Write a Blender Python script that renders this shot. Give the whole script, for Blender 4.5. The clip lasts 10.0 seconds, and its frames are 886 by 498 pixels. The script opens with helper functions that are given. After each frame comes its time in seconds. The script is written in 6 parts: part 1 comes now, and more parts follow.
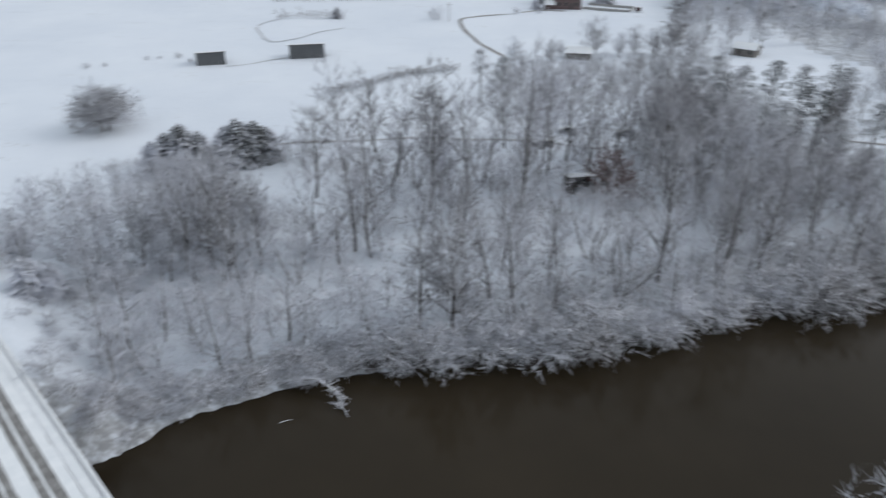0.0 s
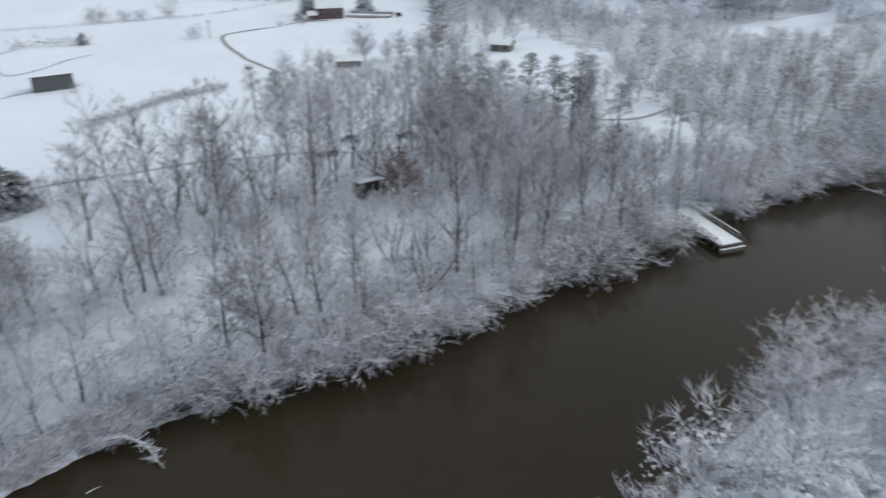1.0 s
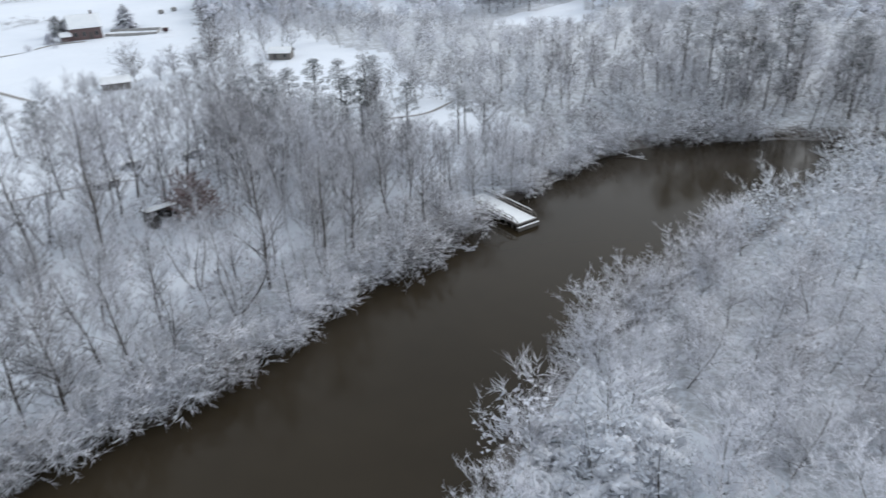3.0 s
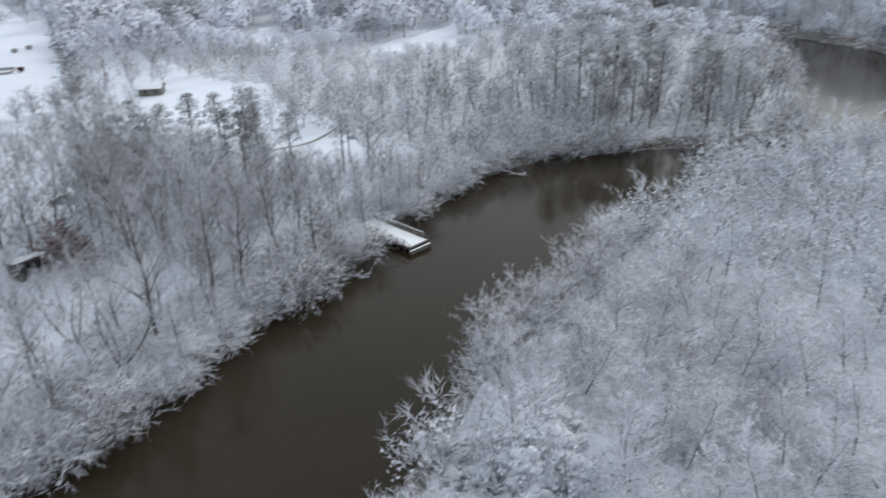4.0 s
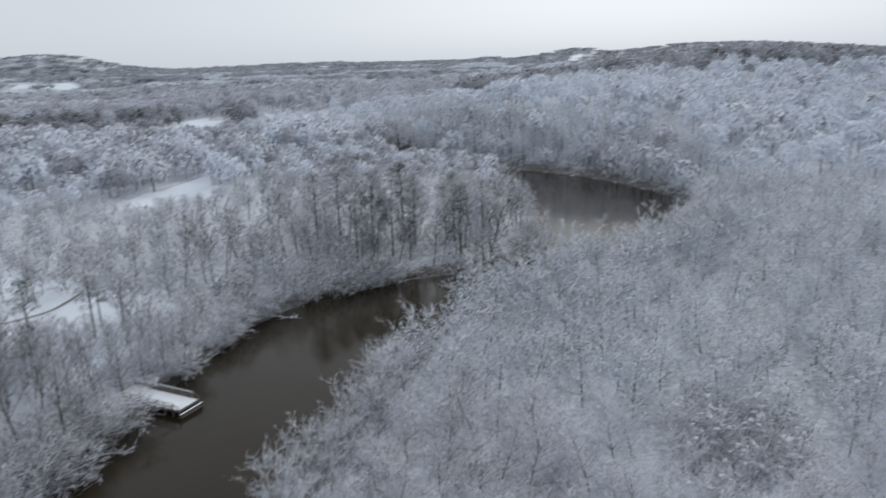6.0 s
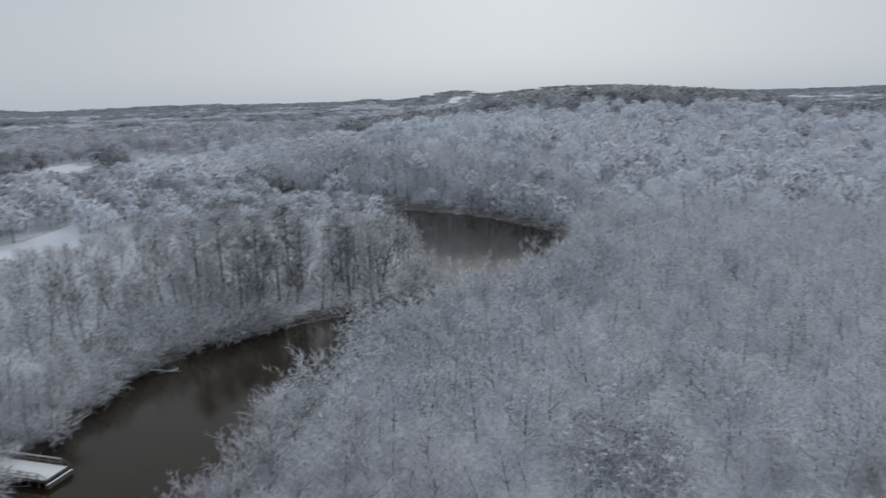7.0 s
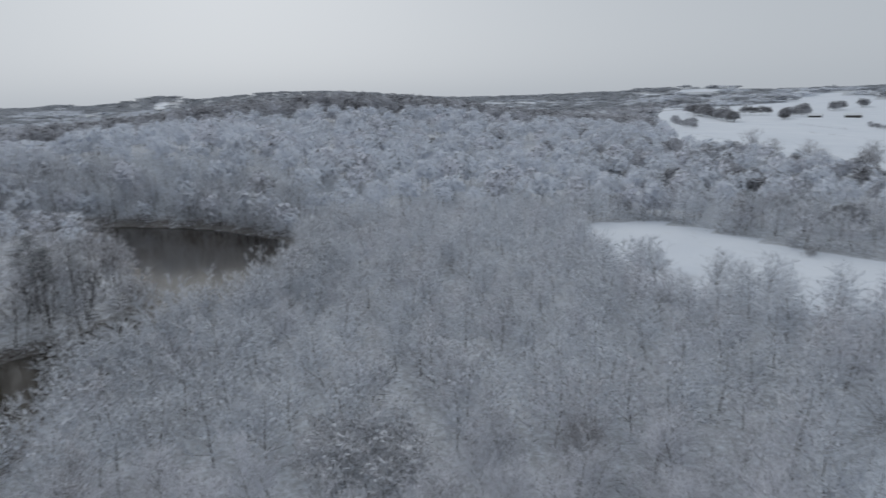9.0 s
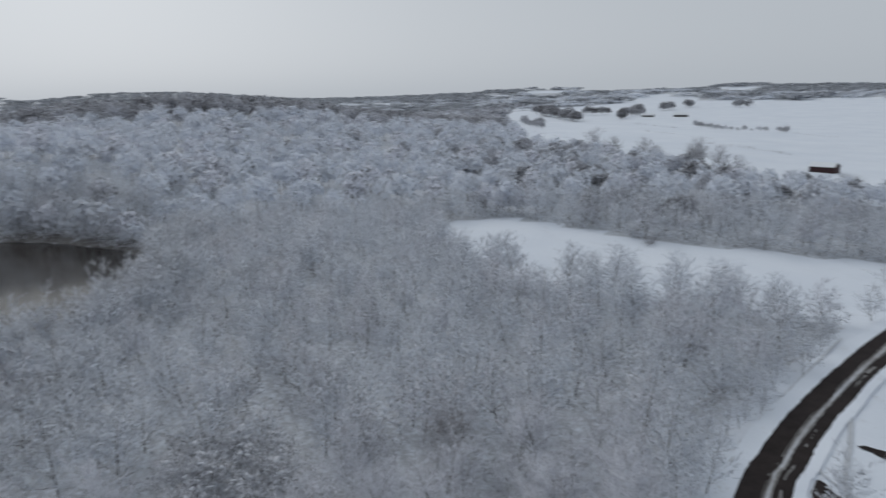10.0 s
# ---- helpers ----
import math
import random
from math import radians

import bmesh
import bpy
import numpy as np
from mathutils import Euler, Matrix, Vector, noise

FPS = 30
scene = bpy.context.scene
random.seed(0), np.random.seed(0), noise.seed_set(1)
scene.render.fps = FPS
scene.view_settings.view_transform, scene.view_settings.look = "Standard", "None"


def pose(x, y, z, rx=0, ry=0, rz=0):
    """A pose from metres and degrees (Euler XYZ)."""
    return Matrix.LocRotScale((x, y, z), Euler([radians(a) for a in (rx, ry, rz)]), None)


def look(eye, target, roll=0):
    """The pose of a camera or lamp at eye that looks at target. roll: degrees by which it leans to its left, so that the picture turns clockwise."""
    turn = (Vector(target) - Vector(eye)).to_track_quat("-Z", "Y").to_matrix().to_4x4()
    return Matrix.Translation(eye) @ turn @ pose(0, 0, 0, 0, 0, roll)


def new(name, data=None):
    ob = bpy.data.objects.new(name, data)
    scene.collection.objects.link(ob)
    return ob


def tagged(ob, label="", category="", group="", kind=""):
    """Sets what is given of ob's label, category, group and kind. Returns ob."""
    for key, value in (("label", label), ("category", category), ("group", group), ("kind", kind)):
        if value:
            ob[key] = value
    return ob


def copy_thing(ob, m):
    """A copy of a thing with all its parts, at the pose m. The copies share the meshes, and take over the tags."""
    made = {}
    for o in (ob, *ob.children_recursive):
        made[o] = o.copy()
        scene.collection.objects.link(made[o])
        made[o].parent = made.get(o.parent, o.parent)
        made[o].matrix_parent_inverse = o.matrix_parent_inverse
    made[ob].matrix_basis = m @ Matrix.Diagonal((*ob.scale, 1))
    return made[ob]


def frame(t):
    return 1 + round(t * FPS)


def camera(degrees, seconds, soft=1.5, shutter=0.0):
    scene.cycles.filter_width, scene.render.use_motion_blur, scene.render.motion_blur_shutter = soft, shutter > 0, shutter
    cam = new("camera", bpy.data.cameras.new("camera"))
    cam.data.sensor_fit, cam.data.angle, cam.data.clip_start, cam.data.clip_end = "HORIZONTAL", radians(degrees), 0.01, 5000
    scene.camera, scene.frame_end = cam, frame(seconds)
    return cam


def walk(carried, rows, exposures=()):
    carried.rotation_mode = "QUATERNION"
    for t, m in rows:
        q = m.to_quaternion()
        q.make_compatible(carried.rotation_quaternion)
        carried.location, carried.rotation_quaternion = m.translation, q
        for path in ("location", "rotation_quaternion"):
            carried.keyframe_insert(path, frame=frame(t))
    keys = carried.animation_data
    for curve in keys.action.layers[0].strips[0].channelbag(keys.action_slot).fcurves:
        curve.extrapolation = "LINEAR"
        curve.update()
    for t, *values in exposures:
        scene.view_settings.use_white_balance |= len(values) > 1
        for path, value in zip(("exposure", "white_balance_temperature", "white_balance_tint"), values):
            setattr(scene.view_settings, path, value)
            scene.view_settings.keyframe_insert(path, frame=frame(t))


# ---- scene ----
# ---------------- camera: hovers over the near bank and turns ----------------
cam = camera(63.6, 10.0, soft=1.4, shutter=0.65)
PATH = [
    (0.0, pose(0, 0, 50, 61.90, -0.10, -0.03)),
    (0.5, pose(0, 0, 50, 62.36, 0.08, -9.10)),
    (1.0, pose(0, 0, 50, 62.55, 0.45, -18.26)),
    (1.5, pose(0, 0, 50, 62.60, 0.71, -23.00)),
    (2.0, pose(0, 0, 50, 62.62, 0.89, -25.72)),
    (2.5, pose(0, 0, 50, 62.52, 0.99, -30.58)),
    (4.0, pose(0, 0, 50, 64.38, 1.43, -45.30)),
    (4.5, pose(0, 0, 50, 67.31, 1.57, -50.18)),
    (5.0, pose(0, 0, 50, 70.04, 1.70, -55.03)),
    (5.5, pose(0, 0, 50, 72.75, 1.82, -59.89)),
    (7.0, pose(0, 0, 50, 77.90, 1.72, -73.82)),
    (7.5, pose(0, 0, 50, 77.83, 1.60, -79.23)),
    (8.0, pose(0, 0, 50, 77.78, 1.50, -84.95)),
    (8.5, pose(0, 0, 50, 77.78, 1.45, -90.56)),
    (9.0, pose(0, 0, 50, 77.77, 1.41, -95.91)),
    (9.5, pose(0, 0, 50, 77.72, 1.42, -101.29)),
    (10.0, pose(0, 0, 50, 77.59, 1.37, -107.25)),
]
EXPOSURES = [(0.0, 0.15), (1.0, 0.31), (2.5, 0.6), (4.5, 0.49), (5.5, 0.36), (7.0, -0.24), (10.0, -0.32)]
walk(cam, PATH, EXPOSURES)

# ---------------- overcast winter sky ----------------
SUN_EL, SUN_AZ = 32.0, 80.0          # degrees; azimuth from +y towards +x
world = bpy.data.worlds.new("overcast_sky")
scene.world = world
world.use_nodes = True
wn, wl = world.node_tree.nodes, world.node_tree.links
wn.clear()
w_out, w_bg = wn.new("ShaderNodeOutputWorld"), wn.new("ShaderNodeBackground")
w_sky, w_hsv, w_mix = wn.new("ShaderNodeTexSky"), wn.new("ShaderNodeHueSaturation"), wn.new("ShaderNodeMix")
w_sky.sky_type, w_sky.sun_disc = "NISHITA", False
w_sky.sun_elevation, w_sky.sun_rotation = radians(SUN_EL), radians(SUN_AZ)
w_sky.air_density, w_sky.dust_density, w_sky.ozone_density = 1.0, 3.0, 1.0
w_hsv.inputs["Saturation"].default_value = 0.15
w_mix.data_type = "RGBA"
w_mix.inputs["Factor"].default_value = 0.86
w_mix.inputs["B"].default_value = (5.75, 6.3, 6.95, 1)
wl.new(w_sky.outputs[0], w_hsv.inputs["Color"])
wl.new(w_hsv.outputs[0], w_mix.inputs["A"])
wl.new(w_mix.outputs["Result"], w_bg.inputs["Color"])
w_bg.inputs["Strength"].default_value = 0.1
wl.new(w_bg.outputs[0], w_out.inputs["Surface"])
sun = new("sun", bpy.data.lights.new("sun", "SUN"))
sun.data.energy, sun.data.angle, sun.data.color = 0.8, radians(25), (1.0, 0.97, 0.93)
sun.matrix_world = look((math.sin(radians(SUN_AZ)) * 100, math.cos(radians(SUN_AZ)) * 100, 100 * math.tan(radians(SUN_EL))), (0, 0, 0))


# ---------------- materials ----------------
def material(name, rough=0.8, metal=0.0):
    m = bpy.data.materials.new(name)
    m.use_nodes = True
    nt = m.node_tree
    b = nt.nodes["Principled BSDF"]
    b.inputs["Roughness"].default_value, b.inputs["Metallic"].default_value = rough, metal
    return m, nt, b


def noise_tex(nt, scale, detail=4.0, rough=0.6, vector=None):
    n = nt.nodes.new("ShaderNodeTexNoise")
    n.inputs["Scale"].default_value, n.inputs["Detail"].default_value = scale, detail
    n.inputs["Roughness"].default_value = rough
    if vector:
        nt.links.new(vector, n.inputs["Vector"])
    return n.outputs["Fac"]


def coords(nt, kind="Object", scale=(1, 1, 1)):
    t, m = nt.nodes.new("ShaderNodeTexCoord"), nt.nodes.new("ShaderNodeMapping")
    m.inputs["Scale"].default_value = scale
    nt.links.new(t.outputs[kind], m.inputs["Vector"])
    return m.outputs["Vector"]


def ramp(nt, fac, stops):
    r = nt.nodes.new("ShaderNodeValToRGB")
    els = r.color_ramp.elements
    while len(els) < len(stops):
        els.new(0.5)
    for e, (p, c) in zip(els, stops):
        e.position, e.color = p, (*c, 1)
    nt.links.new(fac, r.inputs["Fac"])
    return r.outputs["Color"]


def mixc(nt, fac, a, b):
    m = nt.nodes.new("ShaderNodeMix")
    m.data_type = "RGBA"
    for key, v in (("Factor", fac), ("A", a), ("B", b)):
        if isinstance(v, bpy.types.NodeSocket):
            nt.links.new(v, m.inputs[key])
        elif key == "Factor":
            m.inputs[key].default_value = v
        else:
            m.inputs[key].default_value = (*v, 1)
    return m.outputs["Result"]


def maths(nt, op, a, b=None, c=None, clamp=False):
    m = nt.nodes.new("ShaderNodeMath")
    m.operation, m.use_clamp = op, clamp
    for i, v in enumerate((a, b, c)):
        if v is None:
            continue
        if isinstance(v, bpy.types.NodeSocket):
            nt.links.new(v, m.inputs[i])
        else:
            m.inputs[i].default_value = v
    return m.outputs[0]


def bump(nt, bsdf, height, strength=0.3, dist=0.05):
    b = nt.nodes.new("ShaderNodeBump")
    b.inputs["Strength"].default_value, b.inputs["Distance"].default_value = strength, dist
    nt.links.new(height, b.inputs["Height"])
    nt.links.new(b.outputs[0], bsdf.inputs["Normal"])


def base(nt, bsdf, colour):
    nt.links.new(colour, bsdf.inputs["Base Color"])


def plain(name, lo, hi, scale=3.0, rough=0.8, metal=0.0, b_scale=40.0, b_strength=0.2, stretch=(1, 1, 1)):
    """A surface of two close tones in large stains and fine grain, with fine relief."""
    m, nt, bs = material(name, rough, metal)
    v = coords(nt, "Object", stretch)
    f = maths(nt, "ADD", maths(nt, "MULTIPLY", noise_tex(nt, scale, 5, 0.65, v), 0.65), maths(nt, "MULTIPLY", noise_tex(nt, scale * 9, 3, 0.6, v), 0.35))
    base(nt, bs, ramp(nt, f, [(0.34, lo), (0.66, hi)]))
    bump(nt, bs, noise_tex(nt, b_scale, 3, 0.6, v), b_strength, 0.01)
    return m


def snow_ground():
    m, nt, bs = material("snowy_ground", 0.75)
    v = coords(nt)
    white = ramp(nt, noise_tex(nt, 0.035, 6, 0.6, v), [(0.3, (0.698, 0.748, 0.823)), (0.7, (0.785, 0.828, 0.888))])
    grass = ramp(nt, noise_tex(nt, 1.7, 5, 0.7, v), [(0.3, (0.16, 0.14, 0.10)), (0.7, (0.30, 0.28, 0.22))])
    streak = noise_tex(nt, 0.16, 8, 0.72, coords(nt, "Object", (0.35, 1.6, 1)))
    fine = noise_tex(nt, 1.1, 5, 0.75, v)
    f = maths(nt, "ADD", maths(nt, "MULTIPLY", streak, 0.55), maths(nt, "MULTIPLY", fine, 0.45))
    bare = maths(nt, "MULTIPLY", ramp(nt, f, [(0.57, (0, 0, 0)), (0.68, (1, 1, 1))]), 0.45)
    # dark floor tone: leaf litter together with shade painted into the ground
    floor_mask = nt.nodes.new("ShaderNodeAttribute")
    floor_mask.attribute_name = "litter_and_shade"
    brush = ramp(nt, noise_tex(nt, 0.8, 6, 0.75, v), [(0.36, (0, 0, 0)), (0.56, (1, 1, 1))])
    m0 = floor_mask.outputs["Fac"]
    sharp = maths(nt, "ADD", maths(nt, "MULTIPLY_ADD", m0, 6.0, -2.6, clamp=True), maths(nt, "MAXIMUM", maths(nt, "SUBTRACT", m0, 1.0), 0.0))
    litter_and_shade = maths(nt, "MULTIPLY", maths(nt, "MULTIPLY", sharp, brush), 0.5, clamp=True)
    litter_and_shade = maths(nt, "MAXIMUM", litter_and_shade, maths(nt, "MULTIPLY", maths(nt, "SUBTRACT", m0, 1.5, clamp=True), 0.85))
    dark_floor = ramp(nt, noise_tex(nt, 2.3, 4, 0.7, v), [(0.3, (0.05, 0.043, 0.038)), (0.7, (0.14, 0.123, 0.112))])
    base(nt, bs, mixc(nt, litter_and_shade, mixc(nt, bare, white, grass), dark_floor))
    bump(nt, bs, noise_tex(nt, 0.9, 6, 0.7, v), 0.5, 0.25)
    return m


def twig_mat(name, bark_lo, bark_hi, amount, snow=(0.828, 0.846, 0.914), grain=0.6, lay=0.45, thin=0.3, fleck=2.6):
    """Twigs that carry snow on what faces up; amount: how much of them is white."""
    m, nt, bs = material(name, 0.85)
    g = nt.nodes.new("ShaderNodeNewGeometry")
    info = nt.nodes.new("ShaderNodeObjectInfo")
    sep = nt.nodes.new("ShaderNodeSeparateXYZ")
    nt.links.new(g.outputs["Normal"], sep.inputs[0])
    up = maths(nt, "MULTIPLY", sep.outputs["Z"], lay)
    rnd = maths(nt, "MULTIPLY_ADD", g.outputs["Random Per Island"], grain, 0.3 - grain / 2 + 0.5 * (0.45 - lay))
    place_v = nt.nodes.new("ShaderNodeNewGeometry").outputs["Position"]
    patch = maths(nt, "ADD", maths(nt, "MULTIPLY", noise_tex(nt, 0.045, 2, 0.6, place_v), 1.5), maths(nt, "MULTIPLY_ADD", noise_tex(nt, 0.22, 3, 0.65, place_v), fleck, 1.3 - fleck / 2))
    tone = maths(nt, "MULTIPLY_ADD", info.outputs["Random"], 0.42, -0.13)
    f = maths(nt, "ADD", maths(nt, "ADD", up, rnd), maths(nt, "ADD", patch, maths(nt, "ADD", tone, amount - 2.65)), clamp=True)
    bark = ramp(nt, maths(nt, "ADD", maths(nt, "MULTIPLY", g.outputs["Random Per Island"], 0.5), maths(nt, "MULTIPLY", noise_tex(nt, 0.02, 3, 0.6, place_v), 0.6)), [(0.1, bark_lo), (0.9, bark_hi)])
    colour = mixc(nt, f, bark, snow)
    base(nt, bs, colour)
    # a mass of fine twigs lets part of the light through
    tr, mx, out = nt.nodes.new("ShaderNodeBsdfTranslucent"), nt.nodes.new("ShaderNodeMixShader"), nt.nodes["Material Output"]
    nt.links.new(colour, tr.inputs["Color"])
    mx.inputs[0].default_value = thin
    nt.links.new(bs.outputs[0], mx.inputs[1])
    nt.links.new(tr.outputs[0], mx.inputs[2])
    nt.links.new(mx.outputs[0], out.inputs["Surface"])
    return m


def bark_mat(name, cover):
    m, nt, bs = material(name, 0.9)
    v = coords(nt, "Object", (1, 1, 0.25))
    g, sep = nt.nodes.new("ShaderNodeNewGeometry"), nt.nodes.new("ShaderNodeSeparateXYZ")
    nt.links.new(g.outputs["Normal"], sep.inputs[0])
    bark = ramp(nt, noise_tex(nt, 3.0, 5, 0.7, v), [(0.3, (0.045, 0.038, 0.034)), (0.7, (0.13, 0.115, 0.10))])
    lay = maths(nt, "ADD", maths(nt, "MULTIPLY", sep.outputs["Z"], 1.6), maths(nt, "MULTIPLY", noise_tex(nt, 1.2, 4, 0.7, coords(nt)), 1.2))
    base(nt, bs, mixc(nt, maths(nt, "SUBTRACT", lay, cover, clamp=True), bark, (0.8, 0.82, 0.86)))
    bump(nt, bs, noise_tex(nt, 8.0, 4, 0.7, v), 0.5, 0.03)
    return m


def water_mat():
    m, nt, bs = material("murky_brown_water", 0.11)
    v = coords(nt)
    base(nt, bs, ramp(nt, noise_tex(nt, 0.03, 4, 0.6, v), [(0.3, (0.0220, 0.0165, 0.0095)), (0.7, (0.0335, 0.0255, 0.0156))]))
    bs.inputs["IOR"].default_value = 1.31
    bs.inputs["Specular IOR Level"].default_value = 0.33
    bump(nt, bs, noise_tex(nt, 1.6, 4, 0.6, coords(nt, "Object", (1, 1.4, 1))), 0.035, 0.05)
    return m


SNOW_GROUND, WATER, BARK, PALE_BARK = snow_ground(), water_mat(), bark_mat("snow_streaked_bark", 0.66), bark_mat("snow_plastered_bark", 0.42)
TWIG_WHITE = twig_mat("snow_laden_twigs", (0.10, 0.085, 0.08), (0.24, 0.21, 0.20), 1.02, grain=0.3, lay=0.3, thin=0.18, fleck=2.2)
TWIG_BROWN = twig_mat("lightly_snowed_twigs", (0.078, 0.072, 0.070), (0.170, 0.160, 0.158), 0.73, grain=0.4, lay=0.4, fleck=1.7)
TWIG_TALL = twig_mat("dark_crown_twigs", (0.075, 0.069, 0.067), (0.160, 0.150, 0.148), 0.56, grain=0.4, lay=0.4, fleck=1.5)
TWIG_GREY = twig_mat("half_snowed_twigs", (0.085, 0.078, 0.078), (0.21, 0.20, 0.203), 0.97, grain=0.35, lay=0.35, fleck=1.7)
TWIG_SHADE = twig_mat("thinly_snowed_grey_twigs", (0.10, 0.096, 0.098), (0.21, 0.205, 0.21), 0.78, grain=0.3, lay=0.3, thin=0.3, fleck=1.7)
TWIG_DARK = twig_mat("dark_bare_twigs", (0.07, 0.06, 0.056), (0.16, 0.138, 0.128), 0.33)
SHRUB_WHITE = twig_mat("snow_covered_shrub_twigs", (0.10, 0.085, 0.08), (0.22, 0.19, 0.18), 1.0, grain=0.5, lay=0.4, thin=0.2, fleck=1.8)
NEEDLES = twig_mat("snow_dusted_needles", (0.026, 0.037, 0.033), (0.060, 0.076, 0.070), 0.22, grain=0.5, thin=0.15, fleck=1.6)
NEEDLES_SNOWED = twig_mat("snow_laden_needles", (0.032, 0.042, 0.036), (0.085, 0.10, 0.09), 0.84, grain=0.7, fleck=2.4)
LEAVES = twig_mat("dead_brown_leaves", (0.16, 0.105, 0.095), (0.26, 0.18, 0.165), 0.36)
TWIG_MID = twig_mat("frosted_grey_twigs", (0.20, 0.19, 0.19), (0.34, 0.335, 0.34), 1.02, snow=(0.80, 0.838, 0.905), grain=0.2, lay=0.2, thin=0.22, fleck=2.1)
# far frosted twigs: bark made paler to put distance haze into it
TWIG_FAR = twig_mat("far_frosted_twigs_in_haze", (0.29, 0.28, 0.285), (0.42, 0.41, 0.415), 0.95, snow=(0.79, 0.825, 0.89), grain=0.12, lay=0.15, thin=0.35, fleck=1.4)
# ridge and belt barks are cooled towards blue to imitate haze
TWIG_RIDGE = twig_mat("dark_far_twigs", (0.10, 0.10, 0.106), (0.18, 0.178, 0.186), 0.34, grain=0.15, lay=0.2, thin=0.5, fleck=0.9)
# paler and bluer twigs for the horizon, haze painted into the bark
TWIG_HAZY = twig_mat("haze_paled_distant_twigs", (0.29, 0.31, 0.34), (0.37, 0.39, 0.42), 0.42, grain=0.1, lay=0.15, thin=0.5, fleck=0.9)
TWIG_BELT = twig_mat("haze_cooled_grey_twigs", (0.155, 0.16, 0.175), (0.26, 0.265, 0.285), 0.50, grain=0.1, lay=0.15, thin=0.5, fleck=0.9)

# ---------------- plan of the place ----------------
NORTH_BANK = [(-150, 22), (-100, 32), (-60, 41), (-33.2, 51.3), (-27.7, 56.6), (-17.4, 61.9), (-10, 64.5), (1, 66), (11.5, 66), (20, 68.5), (28, 71.5), (40, 76.5),
              (52, 77.5), (66, 83), (81, 87), (98, 92), (112, 92), (125, 87), (142, 75.5), (152, 66), (164, 58.5), (174, 56), (186, 58), (206, 65), (240, 83), (272, 98), (288, 108), (296, 140), (318, 190), (372, 245)]
SOUTH_BANK = [(-150, -8), (-100, 2), (-60, 12), (-30, 21), (-8, 25), (10, 28), (24, 33.5), (35, 40.5), (49, 46.5), (70, 50), (88, 53), (106, 55), (122, 54), (136, 48),
              (150, 37), (175, 27), (205, 21), (235, 22), (259, 35), (276, 52), (288, 66), (300, 96), (309, 138), (330, 182), (382, 232)]
RIVER = np.array(NORTH_BANK + SOUTH_BANK[::-1], float)
ROAD = [(-170, 172, 7), (-110, 118, 7), (-80, 91, 7), (-49.5, 58.6, 7), (-28.7, 36.5, 7), (-8, 14.8, 7), (20, -14.4, 6.3), (57.1, -53, 5), (64.7, -62.9, 5), (72.4, -74.7, 5),
        (84.7, -97, 5), (93, -114, 5), (106, -145, 5.5), (121, -190, 6), (140, -260, 8), (170, -380, 10)]
NORTH_FIELD = [(-600, 80), (-70, 98), (-47, 108), (-30, 113), (-12, 132), (5, 160), (20, 178), (32, 184), (33, 200), (62, 205), (75, 235), (95, 300), (110, 420), (40, 700), (-600, 700)]
CLEARING = [(68, 184), (95, 195), (108, 179), (90, 146), (76, 142), (69, 165)]
TRACK_CLEARING = [(77, 133), (94, 130), (91, 116), (81, 115)]
FAR_CLEARING = [(152, 190), (172, 199), (218, 209), (184, 172), (166, 174)]
SNOW_FIELD = [(233, -70), (229, -94), (181, -117), (136, -160), (115, -135), (90, -98), (104, -112), (122, -92), (138, -74), (156, -61), (186, -61), (210, -63)]
# far fields on slopes: azimuths, near and far distance, rise
FAR_FIELDS = [(24, 29.3, 1510, 1631, 19), (29.3, 33.3, 1630, 1760, 17), (33.9, 37.9, 1590, 1717, 16), (42.4, 45.9, 1590, 1717, 8), (49.3, 52, 1130, 1220, 8), (51.2, 53.4, 3380, 3650, 8),
              (54.9, 56.4, 3250, 3510, 6), (67.6, 68.7, 3460, 3737, 12), (72.9, 75.2, 2880, 3110, 7), (74.1, 75.9, 3150, 3450, 13), (75.5, 76.7, 2140, 2311, 5), (110.5, 113.4, 2880, 3110, 24),
              (113.6, 118, 2340, 2527, 26), (121.1, 126.9, 1750, 1890, 12), (127.4, 128.4, 2410, 2603, 5), (128, 131, 3240, 3499, 14)]


def arc_patch(a0, a1, d0, d1):
    return [(d * math.sin(radians(a)), d * math.cos(radians(a))) for a, d in ((a0, d0 * 1.03), ((a0 + a1) / 2, d0), (a1, d0 * 1.02), (a1, d1 * 0.94), ((a0 + a1) / 2, d1), (a0, d1 * 0.97))]


LITTLE_FIELDS = [arc_patch(44.4, 47.6, 435, 570), arc_patch(38.9, 41.6, 500, 565), arc_patch(53.5, 55.0, 520, 575), arc_patch(30.7, 33.0, 262, 312), arc_patch(49.8, 51.6, 560, 610)]
EAST_FIELDS = [(390, -182), (345, -196), (300, -205), (240, -222), (180, -222), (110, -300), (300, -1200), (900, -1330), (1100, -1140), (1270, -1030), (1400, -840), (1260, -560), (1190, -480), (980, -385), (640, -262), (470, -200)]
MID_RIVER = [(-150, 7), (-30, 36), (25, 52), (60, 64), (100, 73), (125, 70), (150, 52), (175, 42), (215, 43), (245, 62), (275, 82), (294, 102), (303, 140), (324, 186), (376, 238), (460, 330)]
WEST_LAND = [(-700, -20), (-60, 0), (-15, 18), (90, -104), (140, -170), (100, -800), (-700, -800)]


